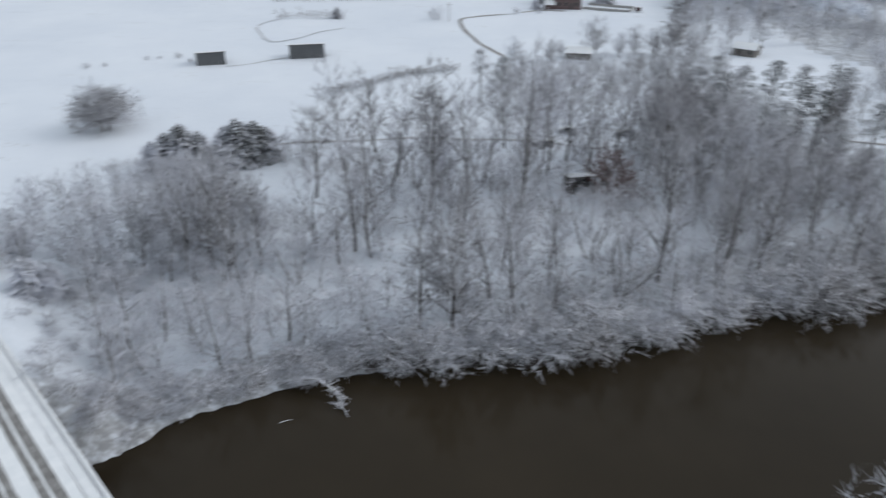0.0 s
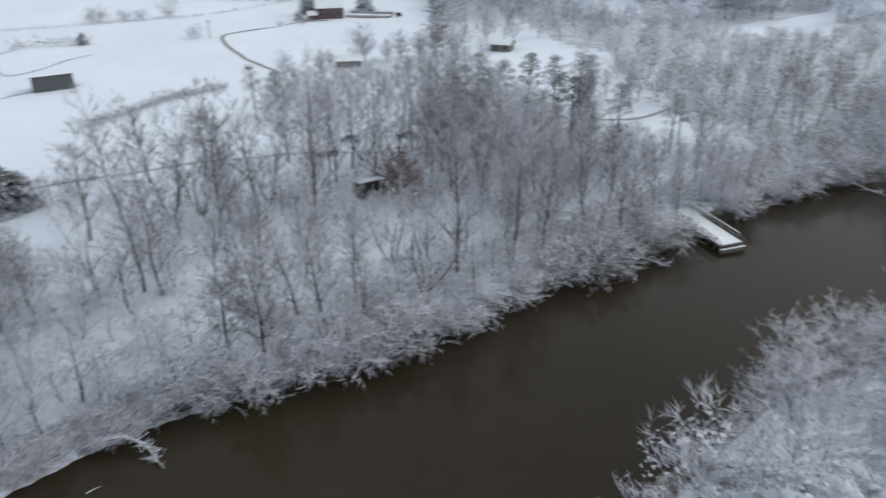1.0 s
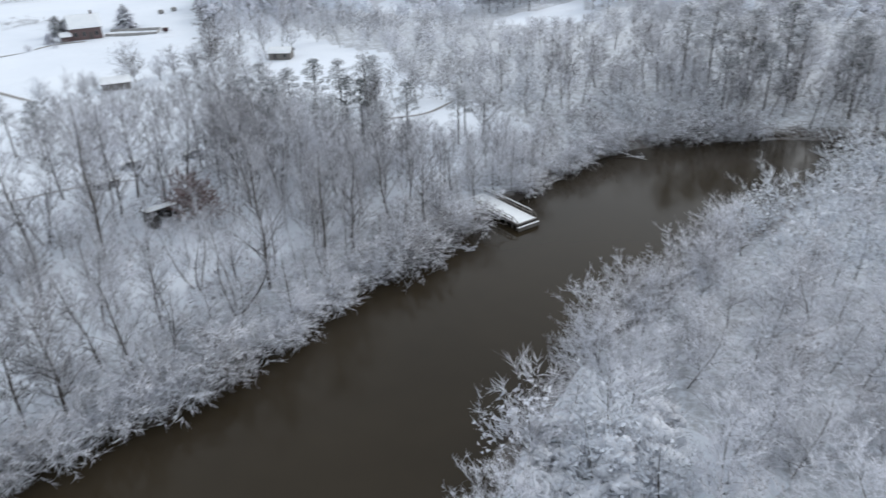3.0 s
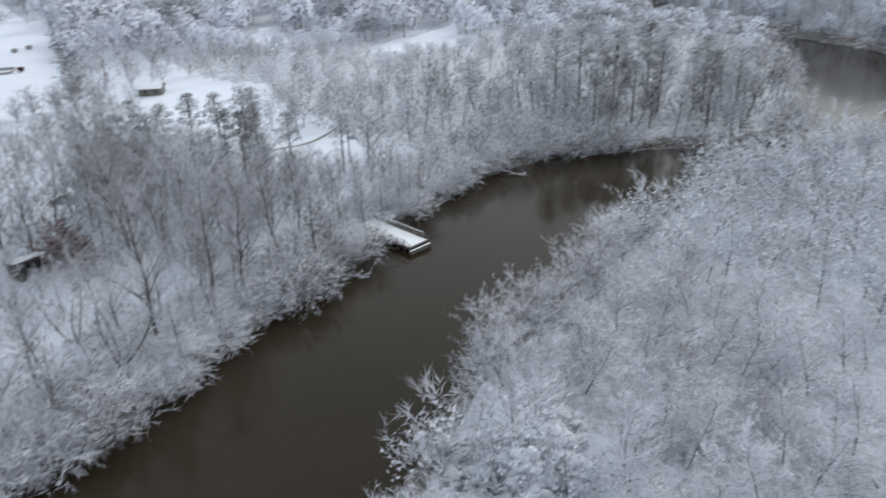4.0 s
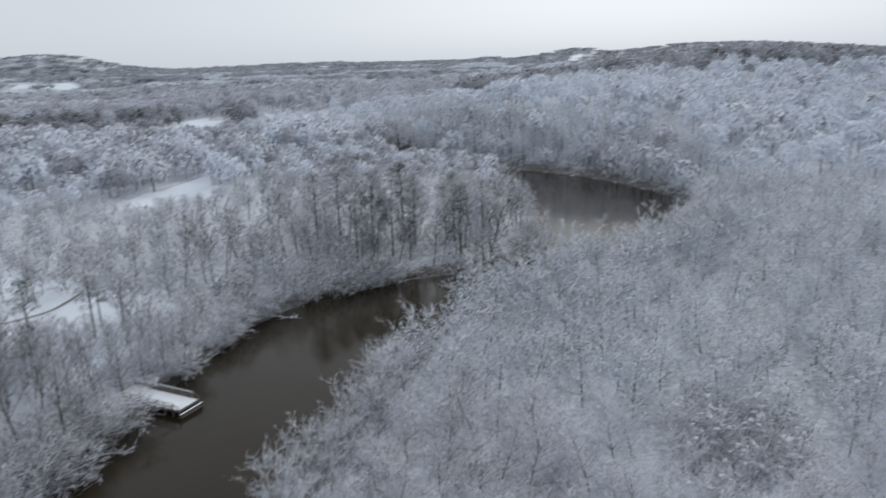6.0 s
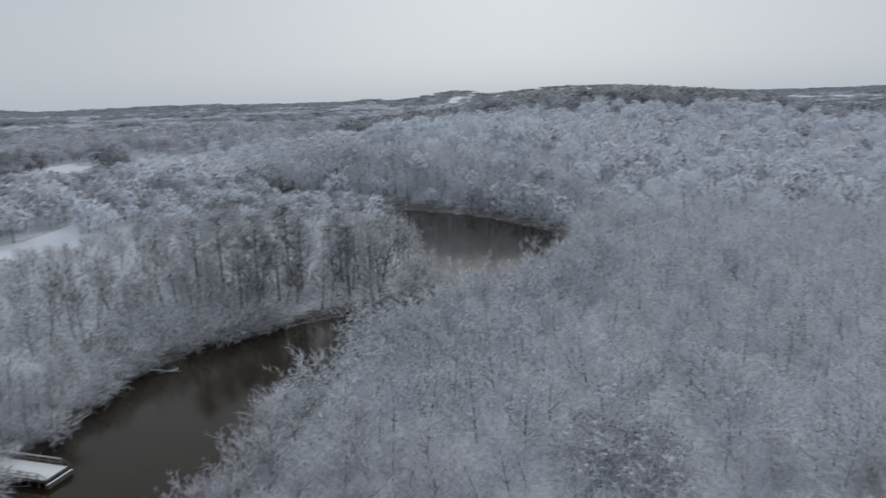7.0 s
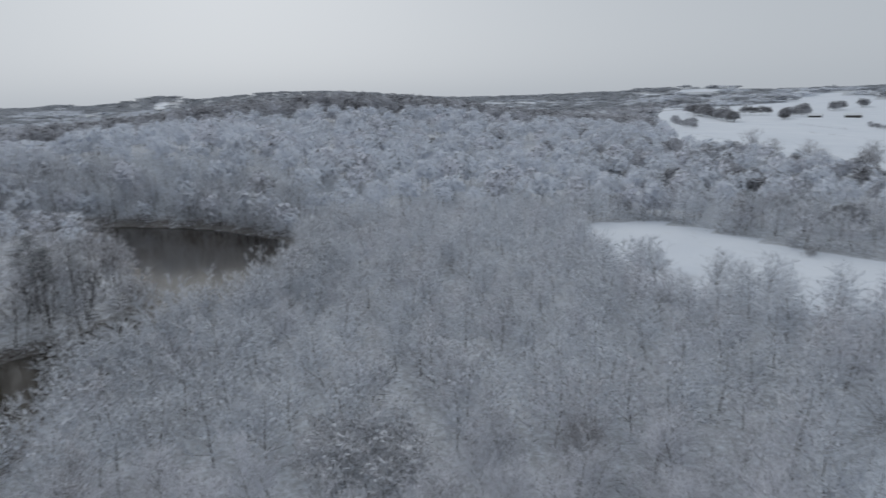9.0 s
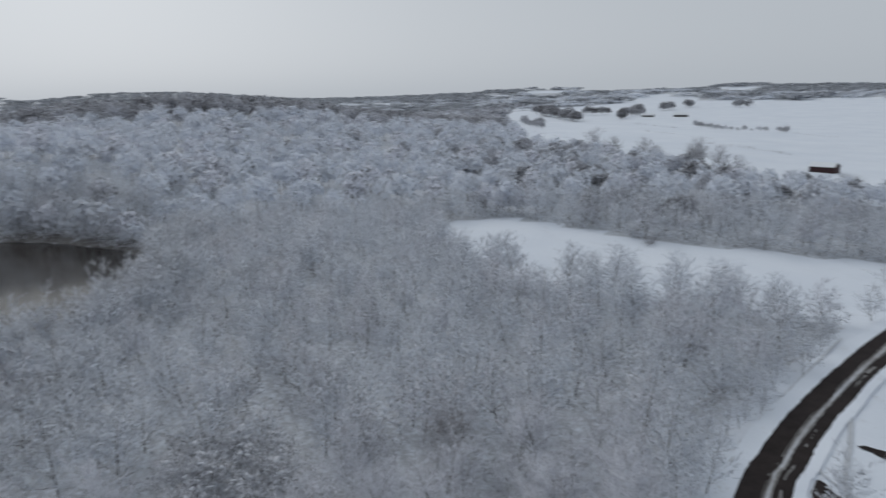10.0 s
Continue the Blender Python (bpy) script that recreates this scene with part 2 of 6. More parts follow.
def inside(poly, x, y):
    x, y = np.asarray(x, float), np.asarray(y, float)
    hit = np.zeros(x.shape, bool)
    px, py = zip(*poly)
    for i in range(len(poly)):
        x0, y0, x1, y1 = px[i - 1], py[i - 1], px[i], py[i]
        if y0 == y1:
            continue
        hit ^= ((y0 > y) != (y1 > y)) & (x < (x1 - x0) * (y - y0) / (y1 - y0) + x0)
    return hit


def seg_dist(pts, x, y, closed=False):
    """Distance to a broken line, and the value (third number) along it."""
    best, val = np.full(np.shape(x), 1e9), np.zeros(np.shape(x))
    n = len(pts)
    for i in range(n if closed else n - 1):
        a, b = pts[i], pts[(i + 1) % n]
        dx, dy = b[0] - a[0], b[1] - a[1]
        s = np.clip(((x - a[0]) * dx + (y - a[1]) * dy) / (dx * dx + dy * dy), 0, 1)
        d = np.hypot(x - a[0] - s * dx, y - a[1] - s * dy)
        if len(a) > 2:
            val = np.where(d < best, a[2] + s * (b[2] - a[2]), val)
        best = np.minimum(best, d)
    return best, val


def smooth(a, b, x):
    s = np.clip((x - a) / (b - a), 0, 1)
    return s * s * (3 - 2 * s)


def bell(x, y, cx, cy, sx, sy):
    return np.exp(-((x - cx) / sx) ** 2 / 2 - ((y - cy) / sy) ** 2 / 2)


def waves(x, y, size, seed):
    r = np.random.RandomState(seed)
    s = 0
    for _ in range(7):
        a, k, p = r.uniform(0, 6.28), r.uniform(0.6, 1.8) * 6.28 / size, r.uniform(0, 6.28)
        s = s + np.sin((x * np.cos(a) + y * np.sin(a)) * k + p)
    return s / 7


def river_dist(x, y):
    """Metres from the water's edge, negative in the river."""
    d, _ = seg_dist([tuple(p) for p in RIVER], x, y, True)
    return np.where(inside(RIVER, x, y), -d, d)


def north_side(x, y):
    mx, my = zip(*MID_RIVER)
    return y > np.interp(x, mx, my)


def polar(az, d):
    return d * math.sin(radians(az)), d * math.cos(radians(az))


def height(x, y):
    x, y = np.asarray(x, float), np.asarray(y, float)
    dr, far = river_dist(x, y), np.hypot(x, y)
    dr = dr + 1.2 * waves(x, y, 14, 3) * smooth(0, 30, 400 - far) * smooth(-10, 6, x)
    north = smooth(-40, 40, y - 0.1 * x - 40)
    z = 1.1 * smooth(-1.5, 3, dr) + (2.0 + 1.3 * north) * smooth(2, 30, dr) + 1.6 * north * smooth(25, 90, dr)
    z = z + 0.35 * waves(x, y, 18, 5) * smooth(3, 25, dr) + 1.2 * waves(x, y, 170, 6) * smooth(120, 300, far)
    hill = 29 * bell(x, y, 640, 15, 150, 115) + 9 * bell(x, y, 700, 330, 220, 190) + 9 * bell(x, y, 820, -330, 260, 260)
    hill = hill + 15 * bell(x, y, 362, 108, 62, 62)
    z = z + hill * smooth(0, 60, dr) + 9 * bell(x, y, 420, -240, 160, 120)
    z = z + 5 * smooth(150, 420, y) * smooth(500, 100, x)
    z = z + (14 * smooth(900, 4200, far) + 7 * waves(x, y, 900, 8) * smooth(900, 2500, far))
    for az, d, top, w in ((37, 3900, 62, 190), (33, 4100, 48, 300), (29.5, 3900, 40, 160), (75.1, 3750, 27, 190), (87, 4200, 50, 380), (81, 4200, 22, 260), (112, 4000, 18, 420), (132, 3800, 20, 420), (55, 4200, 8, 500)):
        cx, cy = polar(az, d)
        z = z + top * bell(x, y, cx, cy, w, w)
    az = np.degrees(np.arctan2(x, y))
    z = z + 17 * smooth(900, 1950, far) * smooth(3000, 2100, far) * smooth(108, 114, az) * smooth(150, 140, az)
    for a0, a1, d0, d1, rise in FAR_FIELDS:
        z = z + rise * smooth(d0, d1, far) * smooth(d1 * 1.3, d1 * 1.02, far) * smooth(a0 - 0.9, a0 + 0.2, az) * smooth(a1 + 0.9, a1 - 0.2, az)
    z = np.where(dr < 0, -1.6 * smooth(0, -6, dr), z)
    rd, rz = seg_dist(ROAD, x, y)
    bank = smooth(13, 4.2, rd) * smooth(-1.0, 3.0, dr)
    return z * (1 - bank) + (rz - 0.12) * bank


def height1(x, y):
    return float(height(np.array([x]), np.array([y]))[0])


def open_land(x, y, margin_road=10.0):
    """Where no wood grows."""
    bare = river_dist(x, y) < 1.2
    for poly in (NORTH_FIELD, CLEARING, TRACK_CLEARING, FAR_CLEARING, SNOW_FIELD, EAST_FIELDS, WEST_LAND, *LITTLE_FIELDS):
        bare |= inside(poly, x, y)
    return bare | (seg_dist(ROAD, x, y)[0] < margin_road)


WEST_EDGE = [(-95, 97), (-68, 101), (-51, 112), (-36, 117), (-36, 140), (-95, 140)]
BARN_YARD = [(246, -262), (262, -256), (276, -262), (272, -280), (248, -276)]
HUT_GLADE = [(17, 100), (28, 100), (28, 109), (17, 109)]
SNOW_GAP = [(-37, 112), (-28, 114.5), (-18, 105), (-16, 96), (-23, 95), (-31, 104)]
ROAD_GAP = [(-60, 79), (-45, 77), (-38, 64), (-36, 56), (-47, 56)]
HUT_YARD = [(31, 184), (40, 184), (40, 190), (31, 190)]
EDGED = [(HUT_YARD, -1.2, 0.26), (SNOW_GAP, 0.6, 0.5), (HUT_GLADE, 2.5, 0.40), (WEST_EDGE, 0.0, 0.37), (BARN_YARD, 2.0, 0.13), (EAST_FIELDS, 10.0, 0.03), (CLEARING, 6.0, 0.24), (TRACK_CLEARING, 1.0, 0.28), (FAR_CLEARING, 3.5, 0.21)] + [(p, 4.5, k) for p, k in zip(LITTLE_FIELDS, (0.15, 0.15, 0.15, 0.22, 0.15))]


def edge_height(x, y):
    """How tall trees grow: the wood's river side steps down towards its clearings."""
    h = np.full(np.shape(x), 99.0)
    for poly, low, k in EDGED:
        c = np.mean(np.array(poly), axis=0)
        s, _ = seg_dist(poly, x, y, True)
        h = np.where(x * c[0] + y * c[1] < c @ c, np.minimum(h, low + k * s), h)
    return h


def far_wood(x, y):
    """Where the distant country is wooded, past the hill."""
    az, d = np.degrees(np.arctan2(x, y)), np.hypot(x, y)
    k = (waves(x, y, 620, 31) + 0.6 * waves(x, y, 210, 32) > -0.42) | (d > 2900)
    for a0, a1, d0, d1, _ in FAR_FIELDS:
        s = (d - d0) / (d1 - d0) + 0.25 * waves(x, y, 130, 52)
        k &= ~((az > a0) & (az < a1) & (s > -0.8) & (s < 0.8) & ((s < 0.3) | (s > 0.45)))
    return k & ~inside(EAST_FIELDS, x, y) & ~inside(NORTH_FIELD, x, y)


# ---------------- mesh helpers ----------------
def mesh_from(name, verts, faces, mat=None, flat=True):
    """verts n x 3; faces n x 3 or n x 4, as arrays."""
    verts, faces = np.asarray(verts, np.float32), np.asarray(faces, np.int32)
    me = bpy.data.meshes.new(name)
    n, k = faces.shape
    me.vertices.add(len(verts))
    me.vertices.foreach_set("co", verts.ravel())
    me.loops.add(n * k)
    me.loops.foreach_set("vertex_index", faces.ravel())
    me.polygons.add(n)
    me.polygons.foreach_set("loop_start", np.arange(n, dtype=np.int32) * k)
    me.polygons.foreach_set("use_smooth", np.full(n, not flat))
    me.update(calc_edges=True)
    me.validate()
    if mat:
        me.materials.append(mat)
    return me


def part(name, bm, mat, parent, label=""):
    me = bpy.data.meshes.new(name)
    bm.to_mesh(me)
    bm.free()
    me.materials.append(mat)
    ob = new(name, me)
    ob.parent = parent
    return tagged(ob, label)


# ---------------- ground: one sheet to the horizon ----------------
def build_ground():
    cx, cy, seg = 50.0, 42.0, 340
    radii = [0.0, 0.01, 0.5, 1.0] + [1.5 * 1.0283 ** i for i in range(288)]
    ang = np.linspace(0, 2 * np.pi, seg, endpoint=False)
    r, a = np.meshgrid(np.array(radii[1:]), ang, indexing="ij")
    x, y = cx + r * np.sin(a), cy + r * np.cos(a)
    z = height(x, y)
    verts = np.vstack([np.stack([x, y, z], -1).reshape(-1, 3)])
    n = len(radii) - 1
    i, j = np.meshgrid(np.arange(n - 1), np.arange(seg), indexing="ij")
    p = (i * seg + j).ravel()
    q = (i * seg + (j + 1) % seg).ravel()
    faces = np.stack([p, p + seg, q + seg, q], -1)
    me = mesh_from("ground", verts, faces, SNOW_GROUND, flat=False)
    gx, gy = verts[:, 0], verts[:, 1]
    # the floor turns darker wherever the plan is wooded
    under_wood = ~open_land(gx, gy) & ~((gx < 50) & (gy > 20)) & ~(north_side(gx, gy) & (gx < 100)) & (gx > 0) & (far_wood(gx, gy) | (np.hypot(gx, gy) < 760))
    # shade beneath the bank shrubs, painted into the ground's colour
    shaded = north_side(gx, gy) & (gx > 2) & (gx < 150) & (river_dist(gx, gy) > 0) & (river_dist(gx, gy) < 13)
    # a strip along the water's edge is darkened too
    me.attributes.new("litter_and_shade", "FLOAT", "POINT").data.foreach_set("value", np.where((gx > -9) & (np.abs(river_dist(gx, gy) - 0.4) < np.maximum(1.7, 0.021 * np.hypot(gx, gy))), 2.6, np.maximum(np.maximum(under_wood, shaded), 1.3 * ((gx < -9) & north_side(gx, gy) & (river_dist(gx, gy) < 5)))).astype(np.float32))
    return tagged(new("ground", me), "rolling farmland and river banks under fresh snow", "ground", kind="structure")


build_ground()


def build_water():
    bm = bmesh.new()
    vs = [bm.verts.new((x, y, 0.0)) for x, y in ((-200, -60), (460, -60), (460, 330), (-200, 330))]
    bm.faces.new(vs)
    me = bpy.data.meshes.new("river_water")
    bm.to_mesh(me)
    bm.free()
    me.materials.append(WATER)
    tagged(new("river_water", me), "still murky brown river between snowy banks", "water", kind="structure")


build_water()


# ---------------- trees ----------------
class Soup:
    """Loose triangles; a triangle may carry the outward direction of the twig mass that it belongs to, for soft shading."""

    def __init__(self):
        self.v, self.n = [], []

    def tri(self, a, b, c, out=None):
        g = (b - a).cross(c - a)
        if out is None:
            out = g
        elif g.dot(out) < 0:
            b, c = c, b
        self.v += [a, b, c]
        self.n += [out.normalized()] * 3

    def cone(self, p, q, r0, r1, sides):
        d = (q - p).normalized()
        u = d.orthogonal().normalized()
        w = d.cross(u)
        ring = [(u * math.cos(6.2832 * k / sides) + w * math.sin(6.2832 * k / sides)) for k in range(sides)]
        for k in range(sides):
            a, b = ring[k], ring[(k + 1) % sides]
            self.tri(p + a * r0, p + b * r0, q + b * r1)
            if r1 > 0.004:
                self.tri(p + a * r0, q + b * r1, q + a * r1)

    def blade(self, p, q, w, rnd, out=None):
        d = (q - p).normalized()
        side = d.cross(Vector((rnd.gauss(0, 1), rnd.gauss(0, 1), rnd.gauss(0, 0.6) + 0.6)))
        side = side.normalized() * w * 0.5
        self.tri(p - side, p + side, q, out)

    def array(self, soft=False):
        v = np.array([tuple(v) for v in self.v], np.float32).reshape(-1, 3)
        return np.hstack([v, np.array([tuple(n) for n in self.n], np.float32).reshape(-1, 3)]) if soft else v


def heading(az, el):
    return Vector((math.cos(az) * math.cos(el), math.sin(az) * math.cos(el), math.sin(el)))


def grow(seed, h, r, centre, rx, rz, limbs, subs, twigs, twig_len, twig_w, stems=1, sides=5, droop=0.0, fine_wood=True, soft=0.0, fan=0.75):
    """A bare tree: trunk and limbs, and its twigs, as two sets of triangles. The crown fills an egg of radius rx by rz about the height centre; fan: how far the twigs follow their boughs."""
    rnd = random.Random(seed)
    wood, fine = Soup(), Soup()
    steps = 5 if sides > 3 else 2
    trunks = []
    for st in range(stems):
        lean = Vector((rnd.gauss(0, 0.06), rnd.gauss(0, 0.06), 1)) if stems == 1 else heading(st * 6.2832 / stems + rnd.uniform(-0.4, 0.4), rnd.uniform(0.8, 1.3))
        path = [Vector((0, 0, -0.4)) if stems == 1 else heading(st * 6.2832 / stems, 0) * 0.3 - Vector((0, 0, 0.4))]
        hh = h * (0.93 if stems == 1 else rnd.uniform(0.55, 0.8))
        for k in range(steps):
            lean = (lean + Vector((rnd.gauss(0, 0.11), rnd.gauss(0, 0.11), 0.10))).normalized()
            path.append(path[-1] + lean * (hh / steps))
        rad = [r * (1 - 0.88 * k / steps) for k in range(steps + 1)]
        for k in range(steps):
            wood.cone(path[k], path[k + 1], rad[k], rad[k + 1], sides)
        trunks.append((path, rad))
    for i in range(limbs):
        path, rad = trunks[i % stems]
        v = 1 - 1.75 * (i + 0.5) / limbs
        az = i * 2.39996 + rnd.uniform(-0.3, 0.3)
        shell = rnd.choice((1.0, 0.95, 0.75, 0.5)) * rnd.uniform(0.9, 1.1)
        flat = math.sqrt(max(0.0, 1 - v * v))
        axis = path[-1].lerp(path[0], max(0, min(1, 1 - centre / h)))
        end = Vector((axis.x + rx * flat * shell * math.cos(az), axis.y + rx * flat * shell * math.sin(az), centre + rz * v * shell))
        out = math.hypot(end.x - axis.x, end.y - axis.y)
        zs = min(max(end.z - 0.9 * out - 0.05 * h, 0.15 * h), 0.9 * h)
        t = max(0.0, min(0.999, (zs + 0.4) / (path[-1].z + 0.4))) * steps
        k = int(t)
        p = path[k].lerp(path[k + 1], t - k)
        lr = max(0.02, (rad[k] + (rad[k + 1] - rad[k]) * (t - k)) * 0.38)
        mid = p.lerp(end, 0.55) + Vector((0, 0, (0.10 + droop) * out)) + Vector((rnd.gauss(0, 0.06), rnd.gauss(0, 0.06), 0)) * out
        if fine_wood:
            wood.cone(p, mid, lr, lr * 0.6, 3)
            wood.cone(mid, end, lr * 0.6, 0.0, 3)
        else:
            wood.blade(p, end, lr * 2.2, rnd)
        d2 = (end - mid).normalized()
        for j in range(subs):
            u = 0.25 + 0.75 * (j + rnd.random()) / subs
            q = p.lerp(mid, u / 0.55) if u < 0.55 else mid.lerp(end, (u - 0.55) / 0.45)
            sd = (d2 * (0.45 + 0.45 * fan) + Vector((0, 0, 0.35 * fan * (1 - 2.2 * droop))) + heading(rnd.uniform(0, 6.28), rnd.uniform(-0.5, 1.0)) * (0.9 - 0.15 * fan)).normalized()
            e = q + sd * rx * rnd.uniform(0.22, 0.48)
            if fine_wood:
                fine.blade(q, e, max(0.05, lr * 0.8), rnd)
            for k in range(twigs):
                w = q.lerp(e, rnd.uniform(0.1, 1.05))
                td = (sd * (0.35 + 1.0 * fan) + heading(rnd.uniform(0, 6.28), rnd.uniform(-0.5, 0.95) - droop * 0.6) * (1 - 0.2 * fan)).normalized()
                out = None
                if soft:
                    o = Vector(((w.x - axis.x) / rx, (w.y - axis.y) / rx, (w.z - centre + 0.85 * rz) / rz)).normalized()
                    out = (o + Vector((rnd.gauss(0, 1), rnd.gauss(0, 1), rnd.gauss(0, 1))) * (1 - soft) * 0.6).normalized()
                fine.blade(w, w + td * twig_len * rnd.uniform(0.45, 1.25), twig_w * rnd.uniform(0.6, 1.4), rnd, out)
    return wood.array(), fine.array(soft > 0)


def billow(seed, h, r, lobes, bits, size, rough=0.22):
    """A far tree: a short trunk under a crown of rounded masses of twigs."""
    rnd = random.Random(seed)
    wood, fine = Soup(), Soup()
    wood.cone(Vector((0, 0, -0.4)), Vector((0, 0, h * 0.6)), 0.018 * h, 0.05, 3)
    for i in range(lobes):
        a, k = i * 2.4 + rnd.uniform(-0.4, 0.4), math.sqrt((i + 0.3) / lobes)
        c = Vector((r * 0.72 * k * math.cos(a), r * 0.72 * k * math.sin(a), h * (0.72 - 0.42 * k * k) + rnd.uniform(-0.6, 0.6)))
        lr = r * rnd.uniform(0.36, 0.55)
        for j in range(bits):
            n = heading(rnd.uniform(0, 6.28), math.asin(rnd.uniform(-0.55, 1.0)))
            p = c + n * lr * rnd.uniform(0.75, 1.1)
            out = (n + Vector((0, 0, 0.55))).normalized()
            n = (n + Vector((rnd.gauss(0, rough), rnd.gauss(0, rough), rnd.gauss(0, rough)))).normalized()
            u = n.orthogonal().normalized()
            w, t = n.cross(u), rnd.uniform(0, 6.28)
            e = [(u * math.cos(t + q) * rnd.uniform(0.5, 1.5) + w * math.sin(t + q) * rnd.uniform(0.35, 0.9)) * size for q in (0, 2.1, 4.2)]
            fine.tri(p + e[0], p + e[1], p + e[2], out)
    return wood.array(), fine.array(True)


def fir(seed, h, spread, rows, per, bits, bare=0.08, blunt=1.0):
    """A conifer: trunk, and tiers of drooping sprays above a bare lower part."""
    rnd = random.Random(seed)
    wood, fine = Soup(), Soup()
    wood.cone(Vector((0, 0, -0.4)), Vector((0, 0, h)), 0.014 * h + 0.05, 0.0, 5)
    for i in range(rows):
        s = (i + 0.5) / rows
        z = h * (bare + (0.98 - bare) * s)
        for j in range(per):
            az = i * 1.1 + j * 6.2832 / per + rnd.uniform(-0.3, 0.3)
            ln = spread * (1 - s ** blunt * 0.92) * rnd.uniform(0.6, 1.15)
            d = heading(az, 0.25 - 0.55 * (1 - s))
            side = Vector((-math.sin(az), math.cos(az), 0))
            p = Vector((0, 0, z))
            for k in range(bits):
                u = 0.25 + 0.75 * (k + rnd.random()) / bits
                q = p + d * ln * u + Vector((0, 0, 0.10 * ln * math.sin(3.1 * u)))
                wd = side * (0.30 * ln * (1.15 - u) + 0.12) * rnd.uniform(0.6, 1.3)
                tip = q + d * ln * 0.42 + side * rnd.gauss(0, 0.18) * ln + Vector((0, 0, rnd.uniform(-0.30, 0.06) * ln))
                fine.tri(q - wd + Vector((0, 0, -0.12)), q + wd + Vector((0, 0, -0.12)), tip)
    return wood.array(), fine.array()


def pine(seed, h, spread, clumps, bits):
    """A round-headed pine: tall bare trunk, crooked limbs and flat tufts of needles in a broad crown."""
    rnd = random.Random(seed)
    wood, fine = Soup(), Soup()
    lean = Vector((rnd.gauss(0, 0.02) * h, rnd.gauss(0, 0.02) * h, 0))
    top = Vector((0, 0, 0.93 * h)) + lean
    wood.cone(Vector((0, 0, -0.4)), top * 0.6, 0.013 * h + 0.05, 0.009 * h, 6)
    wood.cone(top * 0.6, top, 0.009 * h, 0.02, 5)
    for i in range(clumps):
        s = (i + 0.5) / clumps
        az = i * 2.4 + rnd.uniform(-0.5, 0.5)
        out = spread * (0.25 + 0.75 * math.sqrt(max(0.0, 1 - (2 * s - 0.75) ** 2 * 0.85))) * rnd.uniform(0.55, 1.1)
        z = h * (0.56 + 0.42 * s) + rnd.gauss(0, 0.25)
        c = Vector((math.cos(az) * out * (1 - 0.75 * s ** 3), math.sin(az) * out * (1 - 0.75 * s ** 3), z)) + lean * s
        wood.cone(Vector((0, 0, z - 0.09 * h)) + lean * 0.8, c, 0.09, 0.02, 4)
        wide, flat = spread * rnd.uniform(0.34, 0.52), spread * rnd.uniform(0.18, 0.28)
        for k in range(bits):
            d = heading(rnd.uniform(0, 6.28), math.asin(rnd.uniform(-0.75, 1)))
            q = c + Vector((d.x * wide, d.y * wide, d.z * flat)) * rnd.uniform(0.6, 1.12)
            a = rnd.uniform(0, 6.28)
            u = Vector((math.cos(a), math.sin(a), rnd.uniform(-0.3, 0.3))) * rnd.uniform(0.25, 0.5)
            v = Vector((-math.sin(a), math.cos(a), rnd.uniform(-0.5, 0.3))) * rnd.uniform(0.14, 0.32)
            fine.tri(q - u, q + v, q + u)
    return wood.array(), fine.array()


def tri_mesh(name, arr, mat):
    soft = arr.shape[1] == 6
    me = mesh_from(name, arr[:, :3], np.arange(len(arr)).reshape(-1, 3), mat, flat=not soft)
    if soft:
        me.attributes.new("custom_normal", "FLOAT_VECTOR", "POINT").data.foreach_set("vector", np.ascontiguousarray(arr[:, 3:], np.float32).ravel())
        me.update()
    return me


def thing_tree(kind, wood, fine, wood_mat, fine_mat, label, category, group):
    root = new(kind)
    root.empty_display_size = 0.5
    for nm, arr, mat in (("trunk", wood, wood_mat), ("crown", fine, fine_mat)):
        ob = new(nm, tri_mesh(nm, arr, mat))
        ob.parent = root
    return tagged(root, label, category, group)


def scatter(x0, x1, y0, y1, step, seed, keep):
    r = np.random.RandomState(seed)
    gx, gy = np.meshgrid(np.arange(x0, x1, step), np.arange(y0, y1, step), indexing="ij")
    x = (gx + r.uniform(-0.48, 0.48, gx.shape) * step).ravel()
    y = (gy + r.uniform(-0.48, 0.48, gx.shape) * step).ravel()
    k = keep(x, y)
    x, y = x[k], y[k]
    return np.stack([x, y, height(x, y)], -1)


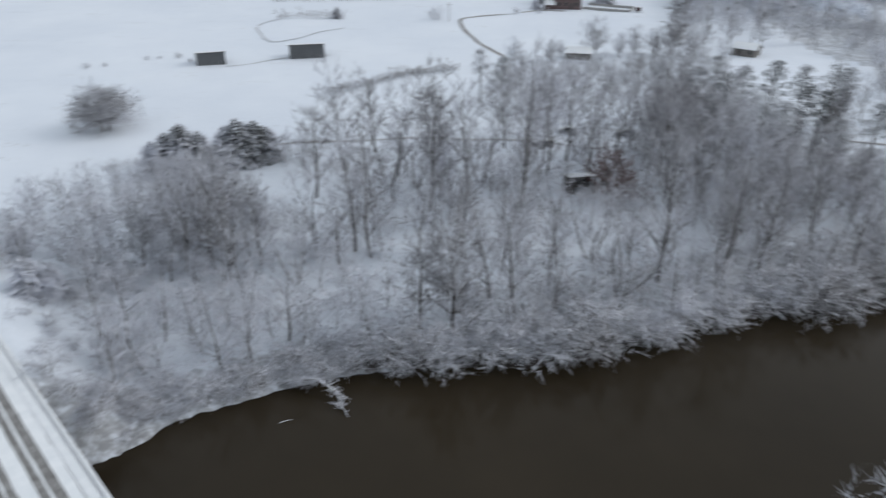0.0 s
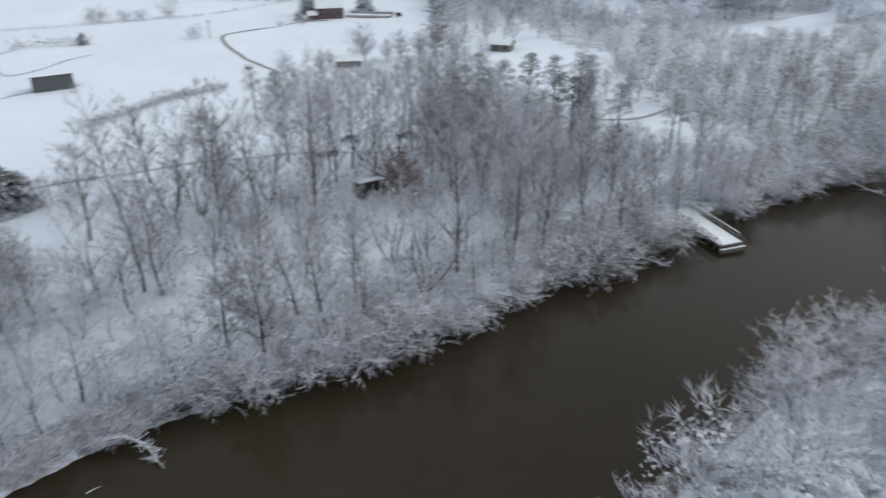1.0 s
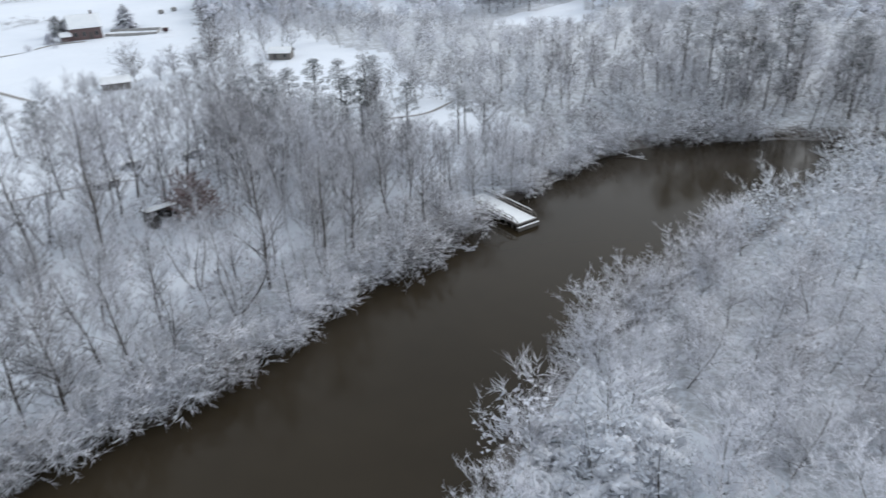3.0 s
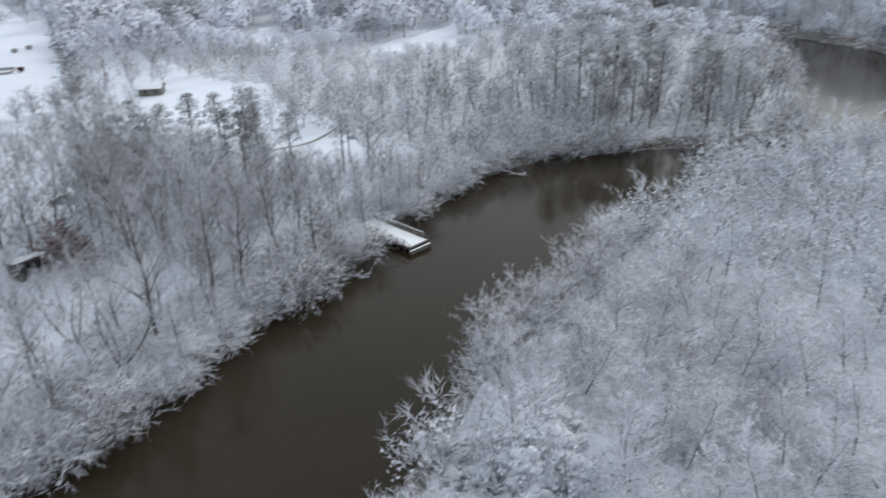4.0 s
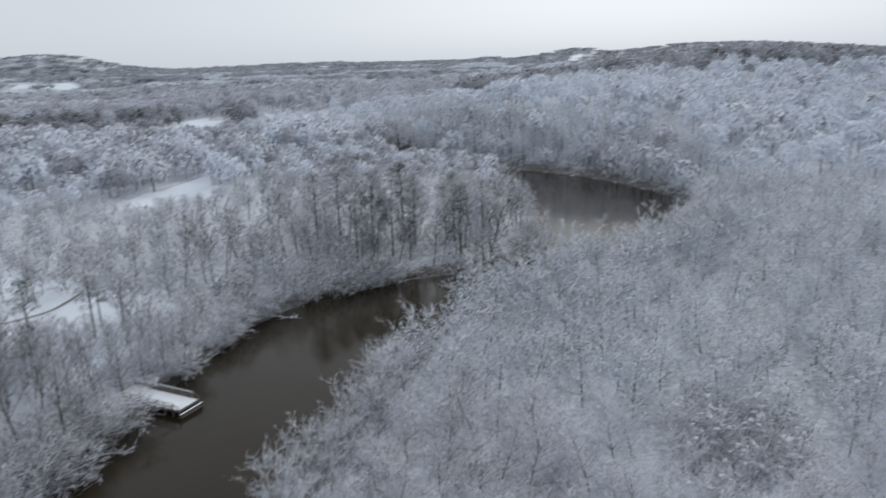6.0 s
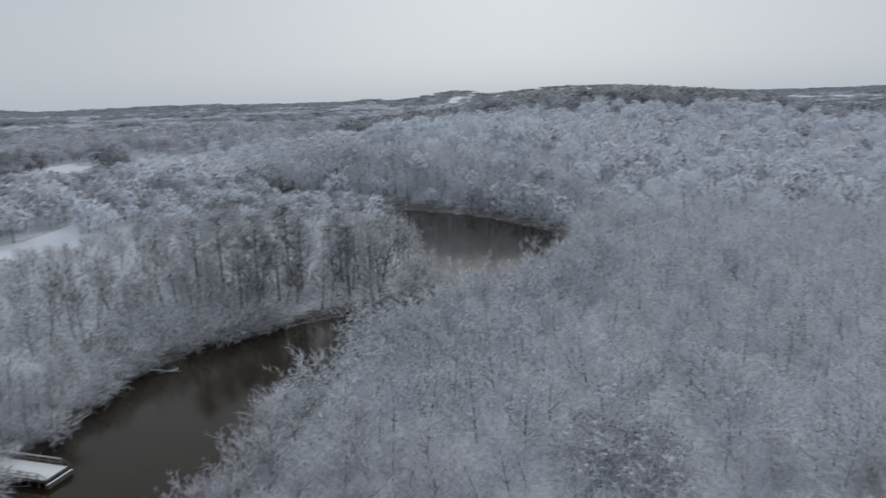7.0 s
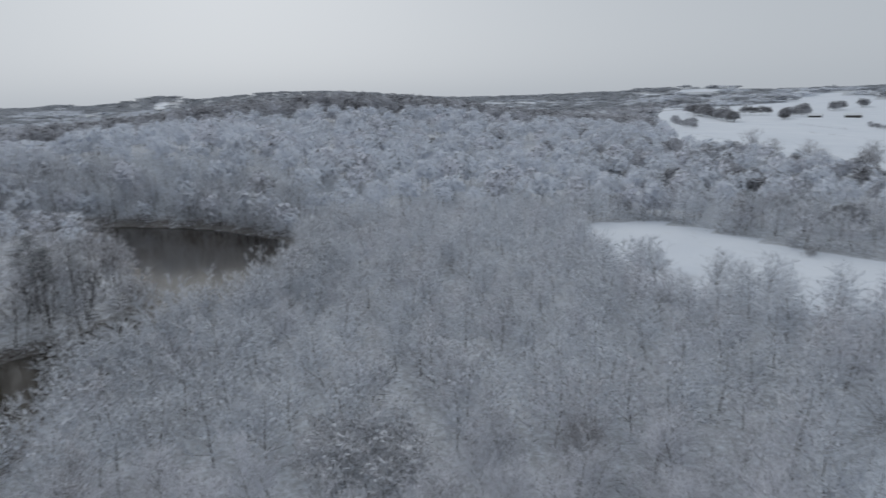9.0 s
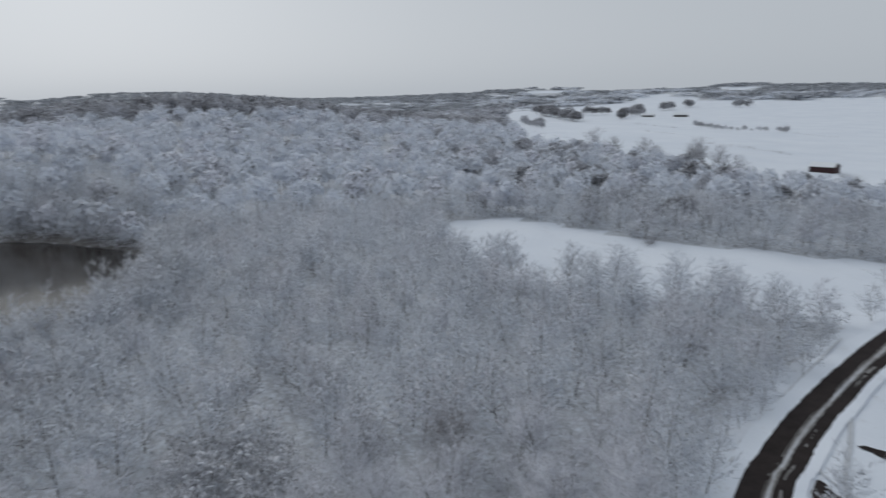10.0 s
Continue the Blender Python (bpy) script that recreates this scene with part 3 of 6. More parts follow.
def grove(name, kinds, pts, scales, seed, label, category="trees"):
    """Many trees in one mesh: each a turned, scaled copy of one of the kinds (arrays of wood and twigs)."""
    r = np.random.RandomState(seed)
    out = {}
    pick, limit = r.randint(0, len(kinds), len(pts)), edge_height(pts[:, 0], pts[:, 1])
    turn, size = r.uniform(0, 6.2832, len(pts)), r.uniform(scales[0], scales[1], len(pts))
    for k, (wood, fine, wm, fm) in enumerate(kinds):
        idx = np.nonzero(pick == k)[0]
        if not len(idx):
            continue
        size[idx] = np.minimum(size[idx], limit[idx] / max(fine[:, 2].max(), 1.0))
        idx = idx[size[idx] > 0.2]
        if not len(idx):
            continue
        c, s = np.cos(turn[idx]) * size[idx], np.sin(turn[idx]) * size[idx]
        for arr, mat in ((wood, wm), (fine, fm)):
            if not len(arr):
                continue
            if arr.shape[1] == 3:
                t = arr.reshape(-1, 3, 3)
                g = np.cross(t[:, 1] - t[:, 0], t[:, 2] - t[:, 0])
                g /= np.maximum(np.linalg.norm(g, axis=1), 1e-9)[:, None]
                arr = np.hstack([arr, np.repeat(g, 3, axis=0)])
            v = np.empty((len(idx), len(arr), 6), np.float32)
            ct, st = np.cos(turn[idx])[:, None], np.sin(turn[idx])[:, None]
            v[:, :, 3] = ct * arr[None, :, 3] - st * arr[None, :, 4]
            v[:, :, 4] = st * arr[None, :, 3] + ct * arr[None, :, 4]
            v[:, :, 5] = arr[None, :, 5]
            v[:, :, 0] = c[:, None] * arr[None, :, 0] - s[:, None] * arr[None, :, 1] + pts[idx, 0, None]
            v[:, :, 1] = s[:, None] * arr[None, :, 0] + c[:, None] * arr[None, :, 1] + pts[idx, 1, None]
            v[:, :, 2] = size[idx, None] * arr[None, :, 2] + pts[idx, 2, None]
            out.setdefault(mat.name, []).append(v.reshape(-1, 6))
    verts, which = [], []
    for i, nm in enumerate(out):
        vv = np.vstack(out[nm])
        verts.append(vv)
        which.append(np.full(len(vv) // 3, i, np.int32))
    verts = np.vstack(verts)
    me = tri_mesh(name, verts, None)
    for nm in out:
        me.materials.append(bpy.data.materials[nm])
    me.polygons.foreach_set("material_index", np.concatenate(which))
    me.update()
    return tagged(new(name, me), label, category, kind="stuff")


# kinds of trees: near, middle and far ones
TALL = [grow(11 + i, 21, 0.27, 12.8, 4.7, 8.4, 30, 5, 19, 1.1, 0.04) for i in range(3)]
SNOWY = [grow(31 + i, 11, 0.13, 5.9, 4.1, 5.0, 27, 9, 14, 0.7, 0.036, soft=0.6, fan=0.5) for i in range(3)]
THICKET = [grow(41 + i, 11, 0.13, 5.7, 4.0, 5.0, 18, 5, 13, 0.9, 0.045, soft=0.5) for i in range(3)]
DOME = [grow(45 + i, 10, 0.16, 5.4, 4.4, 4.6, 40, 6, 17, 0.8, 0.045, soft=0.6, fan=0.3) for i in range(2)]
BUSH = [grow(51 + i, 4.2, 0.055, 1.8, 2.8, 2.0, 24, 6, 9, 0.7, 0.042, stems=6, sides=4, droop=0.3, soft=0.35) for i in range(3)]
FORKED = [grow(16 + i, 20, 0.21, 12.2, 5.0, 8.0, 30, 5, 18, 1.1, 0.04, stems=3) for i in range(2)]
MID_TALL = [grow(71 + i, 18, 0.22, 11.5, 4.0, 6.4, 18, 4, 13, 1.3, 0.08, sides=3, fine_wood=False, soft=0.7) for i in range(2)]
MID_SNOWY = []
for i in range(3):
    w1, f1 = grow(81 + i, 11, 0.14, 5.8, 4.5, 5.0, 16, 4, 12, 1.4, 0.075, sides=3, fine_wood=False, soft=0.8)
    f2 = billow(85 + i, 10.4, 4.2, 13, 20, 0.30, 0.6)[1]
    MID_SNOWY.append((w1, np.vstack([f1, f2])))
MID_BUSH = [grow(61 + i, 4.2, 0.05, 1.8, 2.6, 2.0, 8, 3, 5, 1.0, 0.12, stems=3, sides=3, droop=0.3, fine_wood=False, soft=0.7) for i in range(2)]
FAR_SNOWY = [billow(91 + i, 13.5, 6.4, 10, 18, 1.24) for i in range(4)]
HORIZON_CLUMP = [billow(101 + i, 12, 9.5, 5, 6, 3.7, 0.2) for i in range(3)]
TALL_PINE = [pine(121 + i, 19, 3.5, 19, 85) for i in range(4)]
FIELD_FIR = [fir(111 + i, 7, 3.6, 14, 11, 6, 0.04, 1.9) for i in range(3)]


def wooded(x, y):
    return ~open_land(x, y) & ~inside(SNOW_GAP, x, y) & ~inside(ROAD_GAP, x, y)


def near_north(x, y):
    d = river_dist(x, y)
    return wooded(x, y) & (y > 40) & (d < 60) & (x > -60) & (x < 92) & (y > 0.3 * x + 40)


def patch_clear(x, y):
    """Off the patch of snow-mounded evergreens."""
    return ((x - 77) / 12) ** 2 + ((y - 2.5) / 9) ** 2 > 1


def near_south(x, y):
    return wooded(x, y) & patch_clear(x, y) & (x > 14) & (x < 80) & (y > -46) & (y < 56) & ~north_side(x, y) & ~inside([(26, 24), (40, 22), (45, 33), (38, 42)], x, y)


def water_edge(x, y):
    """The strip of overhanging shrubs along the water, but for the dock and the road."""
    d = river_dist(x, y)
    dock = (x > 67.4) & (x < 73.3) & (y > 70) & (y < 93)
    return (d > -1.3) & (d < 2.3) & ~dock & (seg_dist(ROAD, x, y)[0] > 8)


def put(thing, pts, seed, lo, hi):
    r = random.Random(seed)
    limits = (edge_height(pts[:, 0], pts[:, 1]) + 2.0) / max(v.co.z for v in thing[0].children[1].data.vertices)
    for (x, y, z), most in zip(pts, limits):
        sc = min(r.uniform(lo, hi), most)
        if sc < 0.25:
            continue
        o = copy_thing(r.choice(thing), pose(x, y, max(z, 0.1) - 0.1, r.gauss(0, 3.5), r.gauss(0, 3.5), r.uniform(0, 360)))
        o.scale = [sc] * 3
    for t in thing:
        for o in (*t.children, t):
            bpy.data.objects.remove(o)


tall_things = [thing_tree("bare_tree", *k, BARK, TWIG_BROWN, "tall bare tree with dark trunk and thin snow on its twigs", "tree", "tall trees of the north bank") for k in TALL]
snowy_things = [thing_tree("snowy_tree", *k, PALE_BARK, TWIG_WHITE, "leafless tree with every twig coated in white snow", "tree", "snowy trees by the river") for k in SNOWY]
thicket_things = [thing_tree("thicket_tree", *k, BARK, TWIG_GREY, "small crooked leafless tree with patchy snow", "tree", "thicket on the north bank") for k in THICKET]
bush_things = [thing_tree("snowy_shrub", *k, BARK, SHRUB_WHITE, "bank shrub bowed down by thick snow", "shrub", "shrubs along the water") for k in BUSH]

# the trees that stand out one by one: place, height
MARKED = [(12.0, 98.7, 24.3), (-2.0, 97.4, 21.5), (4.0, 102.3, 18.9), (6.3, 107.7, 19.7), (24.4, 119.9, 17.0), (35.1, 103.0, 22.0), (28.5, 81.4, 23.5), (37.1, 82.5, 20.9), (88.6, 105.9, 12.0),
          (-17.2, 86.3, 16.4), (-11.9, 86.3, 16.5), (-9.6, 84.9, 15.9), (-2.6, 71.1, 12.9), (20.4, 85.2, 14.2), (22.7, 78.3, 15.2), (85.2, 107.4, 12.3), (52.7, 89.8, 17.1),
          (-17.8, 68.5, 10.0), (44.7, 98.3, 14.0), (40.7, 103.2, 19.7), (42.7, 83.7, 17.4), (62.2, 98.0, 14.0), (11.3, 123.0, 15.0), (-4.0, 106.1, 17.8), (-8.4, 106.5, 17.4), (-16.5, 112.8, 18.0),
          (-19.5, 101.6, 16.9), (-10.8, 102.0, 16.1), (36.7, 106.4, 19.8), (-18.7, 79.0, 9.5), (-3.0, 118.0, 17.0), (-12.0, 121.0, 15.0)]


def clear_of_marked(x, y, gap=3.4):
    return np.min([np.hypot(x - mx, y - my) for mx, my, _ in MARKED], axis=0) > gap


def put_marked(things):
    r = random.Random(77)
    for i, (x, y, h) in enumerate(MARKED):
        o = copy_thing(things[i % len(things)], pose(x, y, height1(x, y) - 0.1, r.gauss(0, 3), r.gauss(0, 3), r.uniform(0, 360)))
        o.scale = (0.5 * (h / 21 + 0.95),) * 2 + (h / 21,)
    for t in things:
        for o in (*t.children, t):
            bpy.data.objects.remove(o)


put_marked([thing_tree("bare_tree", *k, BARK, TWIG_TALL, "tall bare tree with dark trunk and thin snow on its twigs", "tree", "tall trees of the north bank") for k in TALL + FORKED])
put(tall_things, scatter(-60, 95, 40, 185, 5.8, 1, lambda x, y: near_north(x, y) & clear_of_marked(x, y) & (river_dist(x, y) > 5) & (river_dist(x, y) < 50) & ((x > 6) | (x > -16) & ((river_dist(x, y) > 26) | (waves(x, y, 22, 63) > 0.12)))), 1, 0.66, 1.0)
dense_things = [thing_tree("bare_tree", *k, BARK, TWIG_TALL, "tall bare tree with dark trunk and thin snow on its twigs", "tree", "tall trees of the north bank") for k in TALL]
put(dense_things, scatter(38, 92, 78, 132, 5.4, 32, lambda x, y: near_north(x, y) & clear_of_marked(x, y, 2.6) & (river_dist(x, y) > 9)), 14, 0.62, 0.9)
back_things = [thing_tree("bare_tree", *k, BARK, TWIG_BROWN, "tall bare tree with dark trunk and thin snow on its twigs", "tree", "tall trees of the north bank") for k in TALL]
put(back_things, scatter(5, 68, 118, 182, 7.0, 31, lambda x, y: (np.hypot(x, y) < 150) & inside([(12, 124), (40, 112), (70, 128), (66, 160), (60, 178), (44, 180), (28, 170)], x, y) & ~inside([(17, 120), (32, 120), (44, 128), (40, 140), (20, 140)], x, y)), 13, 0.45, 0.6)
edge_things = [thing_tree("thicket_tree", *k, BARK, TWIG_BROWN, "small brown leafless tree at the back of the wood", "tree", "thicket behind the wood") for k in THICKET]
put(edge_things, scatter(4, 72, 136, 194, 4.6, 33, lambda x, y: inside([(4, 142), (12, 164), (24, 178), (33, 183), (46, 185), (62, 190), (66, 182), (66, 150), (48, 138)], x, y) & (np.hypot(x - 35.3, y - 187) > 5)), 34, 0.42, 0.8)
frosted_things = [thing_tree("frosted_tree", *k, PALE_BARK, TWIG_WHITE, "small leafless tree white with fresh snow", "tree", "frosted small trees of the north bank") for k in THICKET]
put(frosted_things, scatter(-26, 62, 60, 125, 7.6, 36, lambda x, y: near_north(x, y) & (river_dist(x, y) > 4) & (river_dist(x, y) < 42) & clear_of_marked(x, y, 2.0) & ~inside([(16, 94), (30, 92), (32, 110), (16, 111)], x, y)), 37, 0.4, 0.75)
put(thicket_things, np.vstack([scatter(-60, 95, 40, 185, 5.6, 2, lambda x, y: near_north(x, y) & (river_dist(x, y) > 3) & ((x < -24) | (river_dist(x, y) < 10) & (waves(x, y, 30, 41) > 0) | (waves(x, y, 26, 55) > 0.16))),
                             scatter(-60, -20, 40, 120, 5.2, 66, lambda x, y: near_north(x, y) & (river_dist(x, y) > 4))]), 12, 0.5, 1.0)
put(snowy_things, np.vstack([scatter(14, 82, -46, 58, 5.0, 3, near_south), scatter(36, 84, 20, 60, 4.3, 5, lambda x, y: ~north_side(x, y) & ((x > 44) | (y < 26)) & (river_dist(x, y) > 0.2) & (river_dist(x, y) < 3.5))]), 2, 0.6, 1.08)
put(bush_things, np.vstack([scatter(-60, 136, 30, 100, 2.25, 4, lambda x, y: water_edge(x, y) & north_side(x, y) & (x > -11) & (waves(x, y, 11, 46) > -0.3)),
                            scatter(78, 150, 10, 60, 3.6, 5, lambda x, y: water_edge(x, y) & ~north_side(x, y) & (river_dist(x, y) > 0.3))]), 3, 0.5, 1.6)


bank_things = [thing_tree("bank_tree", *k, BARK, SHRUB_WHITE, "low crooked bank tree thick with fresh snow", "tree", "low trees along the water") for k in THICKET]
verge_things = [thing_tree("snowy_shrub", *k, BARK, SHRUB_WHITE, "low snowy scrub on the road embankment", "shrub", "scrub by the bridge") for k in BUSH]
put(verge_things, np.vstack([scatter(-42, -8, 40, 72, 1.7, 59, lambda x, y: north_side(x, y) & (river_dist(x, y) > -0.5) & (river_dist(x, y) < 4.0) & (waves(x, y, 7, 47) > -0.5) & (seg_dist(ROAD, x, y)[0] > 6)), scatter(-66, -26, 36, 88, 3.9, 57, lambda x, y: (river_dist(x, y) > 0.5) & inside([(-70, 56), (-36, 46), (-27, 56), (-36, 74), (-62, 92)], x, y) & (seg_dist(ROAD, x, y)[0] > 6))]), 58, 0.3, 0.8)
put(bank_things, scatter(-14, 134, 40, 100, 4.0, 49, lambda x, y: north_side(x, y) & (river_dist(x, y) > 0.6) & (river_dist(x, y) < 8) & ~((x > 67.5) & (x < 74.3)) & (seg_dist(ROAD, x, y)[0] > 11) & (waves(x, y, 16, 50) > -0.3)), 51, 0.36, 0.85)


def rest_near(x, y):
    return wooded(x, y) & ~near_north(x, y) & ~near_south(x, y) & (np.hypot(x, y) < 255) & ~((x < 70) & (y > 95))


MID_KINDS = [(*k, BARK, TWIG_MID) for k in MID_SNOWY]


grove("south_wood", MID_KINDS + [(*MID_SNOWY[1], BARK, TWIG_GREY)], scatter(14, 290, -235, 75, 7.1, 6, lambda x, y: rest_near(x, y) & ~north_side(x, y) & patch_clear(x, y)), (0.7, 1.12), 6, "dense leafless thicket coated in snow on the inner bank")
grove("north_wood", [(*MID_SNOWY[0], BARK, TWIG_SHADE), (*MID_SNOWY[1], BARK, TWIG_MID), (*MID_SNOWY[2], BARK, TWIG_SHADE)] + [(*MID_TALL[0], BARK, TWIG_BROWN), (*MID_TALL[1], BARK, TWIG_SHADE)], scatter(-60, 260, 50, 230, 6.4, 9, lambda x, y: rest_near(x, y) & north_side(x, y) & (np.hypot(x, y) < 178)), (0.66, 0.98), 9, "tall leafless wood coated in snow on the outer bank")
grove("back_wood", [(*MID_SNOWY[0], BARK, TWIG_SHADE), (*MID_SNOWY[1], BARK, TWIG_BELT), (*MID_SNOWY[2], BARK, TWIG_SHADE), (*MID_TALL[0], BARK, TWIG_BROWN)], scatter(40, 260, 50, 260, 7.6, 91, lambda x, y: rest_near(x, y) & north_side(x, y) & (np.hypot(x, y) >= 178)), (0.5, 0.8), 92, "lower frosted wood behind the outer bank")
# darker twigs on the point stand in for shade among its trunks
grove("point_wood", [(*MID_TALL[0], BARK, TWIG_DARK), (*MID_TALL[1], BARK, TWIG_BROWN)], scatter(110, 310, 60, 220, 7.4, 43, lambda x, y: wooded(x, y) & north_side(x, y) & (river_dist(x, y) < 26) & (np.hypot(x, y) < 215) & inside([(125, 104), (150, 84), (178, 60), (206, 66), (240, 85), (272, 100), (288, 112), (300, 205), (280, 215), (225, 155), (170, 112), (140, 118)], x, y)), (0.74, 0.98), 44, "tall leafless trees with dark trunks on the wooded point")
grove("undergrowth", [(*MID_BUSH[0], BARK, SHRUB_WHITE), (*MID_BUSH[1], BARK, TWIG_SHADE)], np.vstack([
    scatter(-60, 100, 40, 135, 5.4, 19, lambda x, y: wooded(x, y) & (river_dist(x, y) > 2) & (river_dist(x, y) < 60) & north_side(x, y)),
    scatter(-60, 215, 40, 215, 5.0, 16, lambda x, y: wooded(x, y) & (river_dist(x, y) > 2) & (river_dist(x, y) < 42) & north_side(x, y)),
    scatter(14, 190, -120, 70, 6.4, 17, lambda x, y: wooded(x, y) & ~north_side(x, y)),
    scatter(150, 330, 10, 200, 4.4, 18, lambda x, y: (river_dist(x, y) > -0.8) & (~north_side(x, y) | (x > 235)) & ((river_dist(x, y) < 5) | (x > 200) & (river_dist(x, y) < 24) & ~north_side(x, y)))]), (0.5, 1.15), 16, "low snow-covered undergrowth between the trunks", "undergrowth")


grove("point_shrubs", [(*MID_BUSH[0], BARK, TWIG_DARK), (*MID_BUSH[1], BARK, TWIG_BROWN)], scatter(126, 200, 50, 95, 2.6, 101, lambda x, y: north_side(x, y) & (river_dist(x, y) > -0.9) & (river_dist(x, y) < 5)), (0.35, 0.85), 102, "dark shrubs overhanging the water at the wooded point", "undergrowth")
grove("inner_shore_wood", MID_KINDS + [(*MID_TALL[0], BARK, TWIG_MID)], scatter(120, 245, 5, 60, 6.0, 95, lambda x, y: wooded(x, y) & ~north_side(x, y) & (river_dist(x, y) < 16)), (0.95, 1.25), 96, "taller frosted trees at the tip of the inner bank")
grove("roadside_scrub", MID_KINDS, scatter(10, 110, -120, -5, 4.2, 93, lambda x, y: (seg_dist(ROAD, x, y)[0] > 5.7) & (seg_dist(ROAD, x, y)[0] < 11) & ~inside(WEST_LAND, x, y) & ~inside(SNOW_FIELD, x, y) & (river_dist(x, y) > 8)), (0.4, 0.72), 94, "low snowy trees along the road")
grove("bank_brush", [(*MID_BUSH[0], BARK, TWIG_GREY), (*MID_BUSH[1], BARK, SHRUB_WHITE)], scatter(-62, -4, 40, 96, 2.1, 87, lambda x, y: north_side(x, y) & (river_dist(x, y) > -0.6) & (river_dist(x, y) < 26) & (seg_dist(ROAD, x, y)[0] > 6) & (waves(x, y, 12, 88) > np.where(inside(ROAD_GAP, x, y), 0.25, -0.35))), (0.14, 0.42), 89, "low twiggy brush poking through the snow of the bank", "undergrowth")
grove("edge_scrub", [(*k, BARK, TWIG_MID) for k in MID_BUSH], scatter(85, 245, -175, -45, 2.6, 53, lambda x, y: wooded(x, y) & (seg_dist(SNOW_FIELD, x, y, True)[0] < 5)), (0.5, 1.3), 54, "low snowy scrub along the edge of the field", "undergrowth")


def sector(x, y, lo, hi, a0=14, a1=141):
    d, az = np.hypot(x, y), np.degrees(np.arctan2(x, y))
    return (d >= lo) & (d < hi) & (az > a0) & (az < a1)


def low_wood(x, y):
    """The low flat wood behind the point."""
    return sector(x, y, 255, 345, 50, 75) & north_side(x, y)


grove("low_wood", [(*FAR_SNOWY[0], BARK, TWIG_SHADE), (*FAR_SNOWY[1], BARK, TWIG_MID), (*FAR_SNOWY[2], BARK, TWIG_BELT)], scatter(150, 345, 60, 260, 8.6, 97, lambda x, y: wooded(x, y) & low_wood(x, y)), (0.42, 0.68), 98, "low grey leafless wood behind the point")
# hill trees take the far twigs, whose colour carries haze
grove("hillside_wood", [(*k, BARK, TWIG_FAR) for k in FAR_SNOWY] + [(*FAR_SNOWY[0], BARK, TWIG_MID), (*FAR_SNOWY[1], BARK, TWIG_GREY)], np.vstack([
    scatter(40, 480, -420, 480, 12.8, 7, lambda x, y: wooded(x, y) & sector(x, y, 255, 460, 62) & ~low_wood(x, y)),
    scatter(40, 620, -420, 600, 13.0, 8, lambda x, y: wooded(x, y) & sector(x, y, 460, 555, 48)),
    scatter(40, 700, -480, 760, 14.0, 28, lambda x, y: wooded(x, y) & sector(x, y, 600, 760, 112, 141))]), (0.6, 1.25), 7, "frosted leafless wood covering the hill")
grove("valley_wood", [(*FAR_SNOWY[0], BARK, TWIG_MID), (*FAR_SNOWY[1], BARK, TWIG_SHADE), (*FAR_SNOWY[2], BARK, TWIG_SHADE), (*FAR_SNOWY[3], BARK, TWIG_BELT)], scatter(40, 480, 0, 480, 8.8, 61, lambda x, y: wooded(x, y) & sector(x, y, 255, 460, 14, 62) & ~low_wood(x, y)), (0.55, 1.15), 62, "pale grey leafless wood on the valley floor")
grove("dark_copse", [(*k, BARK, TWIG_RIDGE if i else TWIG_BELT) for i, k in enumerate(FAR_SNOWY[:2])], np.vstack([scatter(150, 420, -300, -80, 13.0, 35, lambda x, y: wooded(x, y) & sector(x, y, 240, 440, 108, 141) & (waves(x, y, 60, 36) > -0.12)),
    scatter(350, 620, -200, 60, 24.0, 37, lambda x, y: wooded(x, y) & sector(x, y, 400, 600, 84, 112) & (waves(x, y, 80, 38) > 0.12))]), (0.5, 0.9), 36, "dark evergreens and bare brown trees scattered in the wood")
grove("ridge_wood", [(*k, BARK, TWIG_RIDGE) for k in FAR_SNOWY], scatter(40, 780, -420, 760, 15.0, 8, lambda x, y: wooded(x, y) & sector(x, y, 555, 760, 66, 114)), (0.95, 1.5), 8, "dark leafless wood with little snow along the hilltop")
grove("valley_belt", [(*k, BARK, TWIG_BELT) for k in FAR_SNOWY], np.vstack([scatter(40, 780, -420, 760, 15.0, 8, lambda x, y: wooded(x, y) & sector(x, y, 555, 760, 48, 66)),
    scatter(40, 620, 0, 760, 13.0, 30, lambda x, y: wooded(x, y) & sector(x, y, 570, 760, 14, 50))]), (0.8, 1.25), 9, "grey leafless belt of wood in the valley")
grove("dark_belt", [(*FAR_SNOWY[0], BARK, TWIG_BELT), (*FAR_SNOWY[1], BARK, TWIG_RIDGE)], scatter(40, 620, 0, 760, 11.5, 29, lambda x, y: wooded(x, y) & sector(x, y, 452 + 18 * waves(x, y, 120, 45), 570, 14, 50)), (0.75, 1.15), 99, "dark leafless belt of wood across the valley")
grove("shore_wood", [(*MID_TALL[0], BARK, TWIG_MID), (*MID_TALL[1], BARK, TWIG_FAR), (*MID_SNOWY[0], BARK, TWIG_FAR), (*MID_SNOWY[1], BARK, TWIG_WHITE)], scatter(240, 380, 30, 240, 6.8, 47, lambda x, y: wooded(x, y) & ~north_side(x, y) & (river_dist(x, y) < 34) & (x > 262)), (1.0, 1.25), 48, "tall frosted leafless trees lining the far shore")


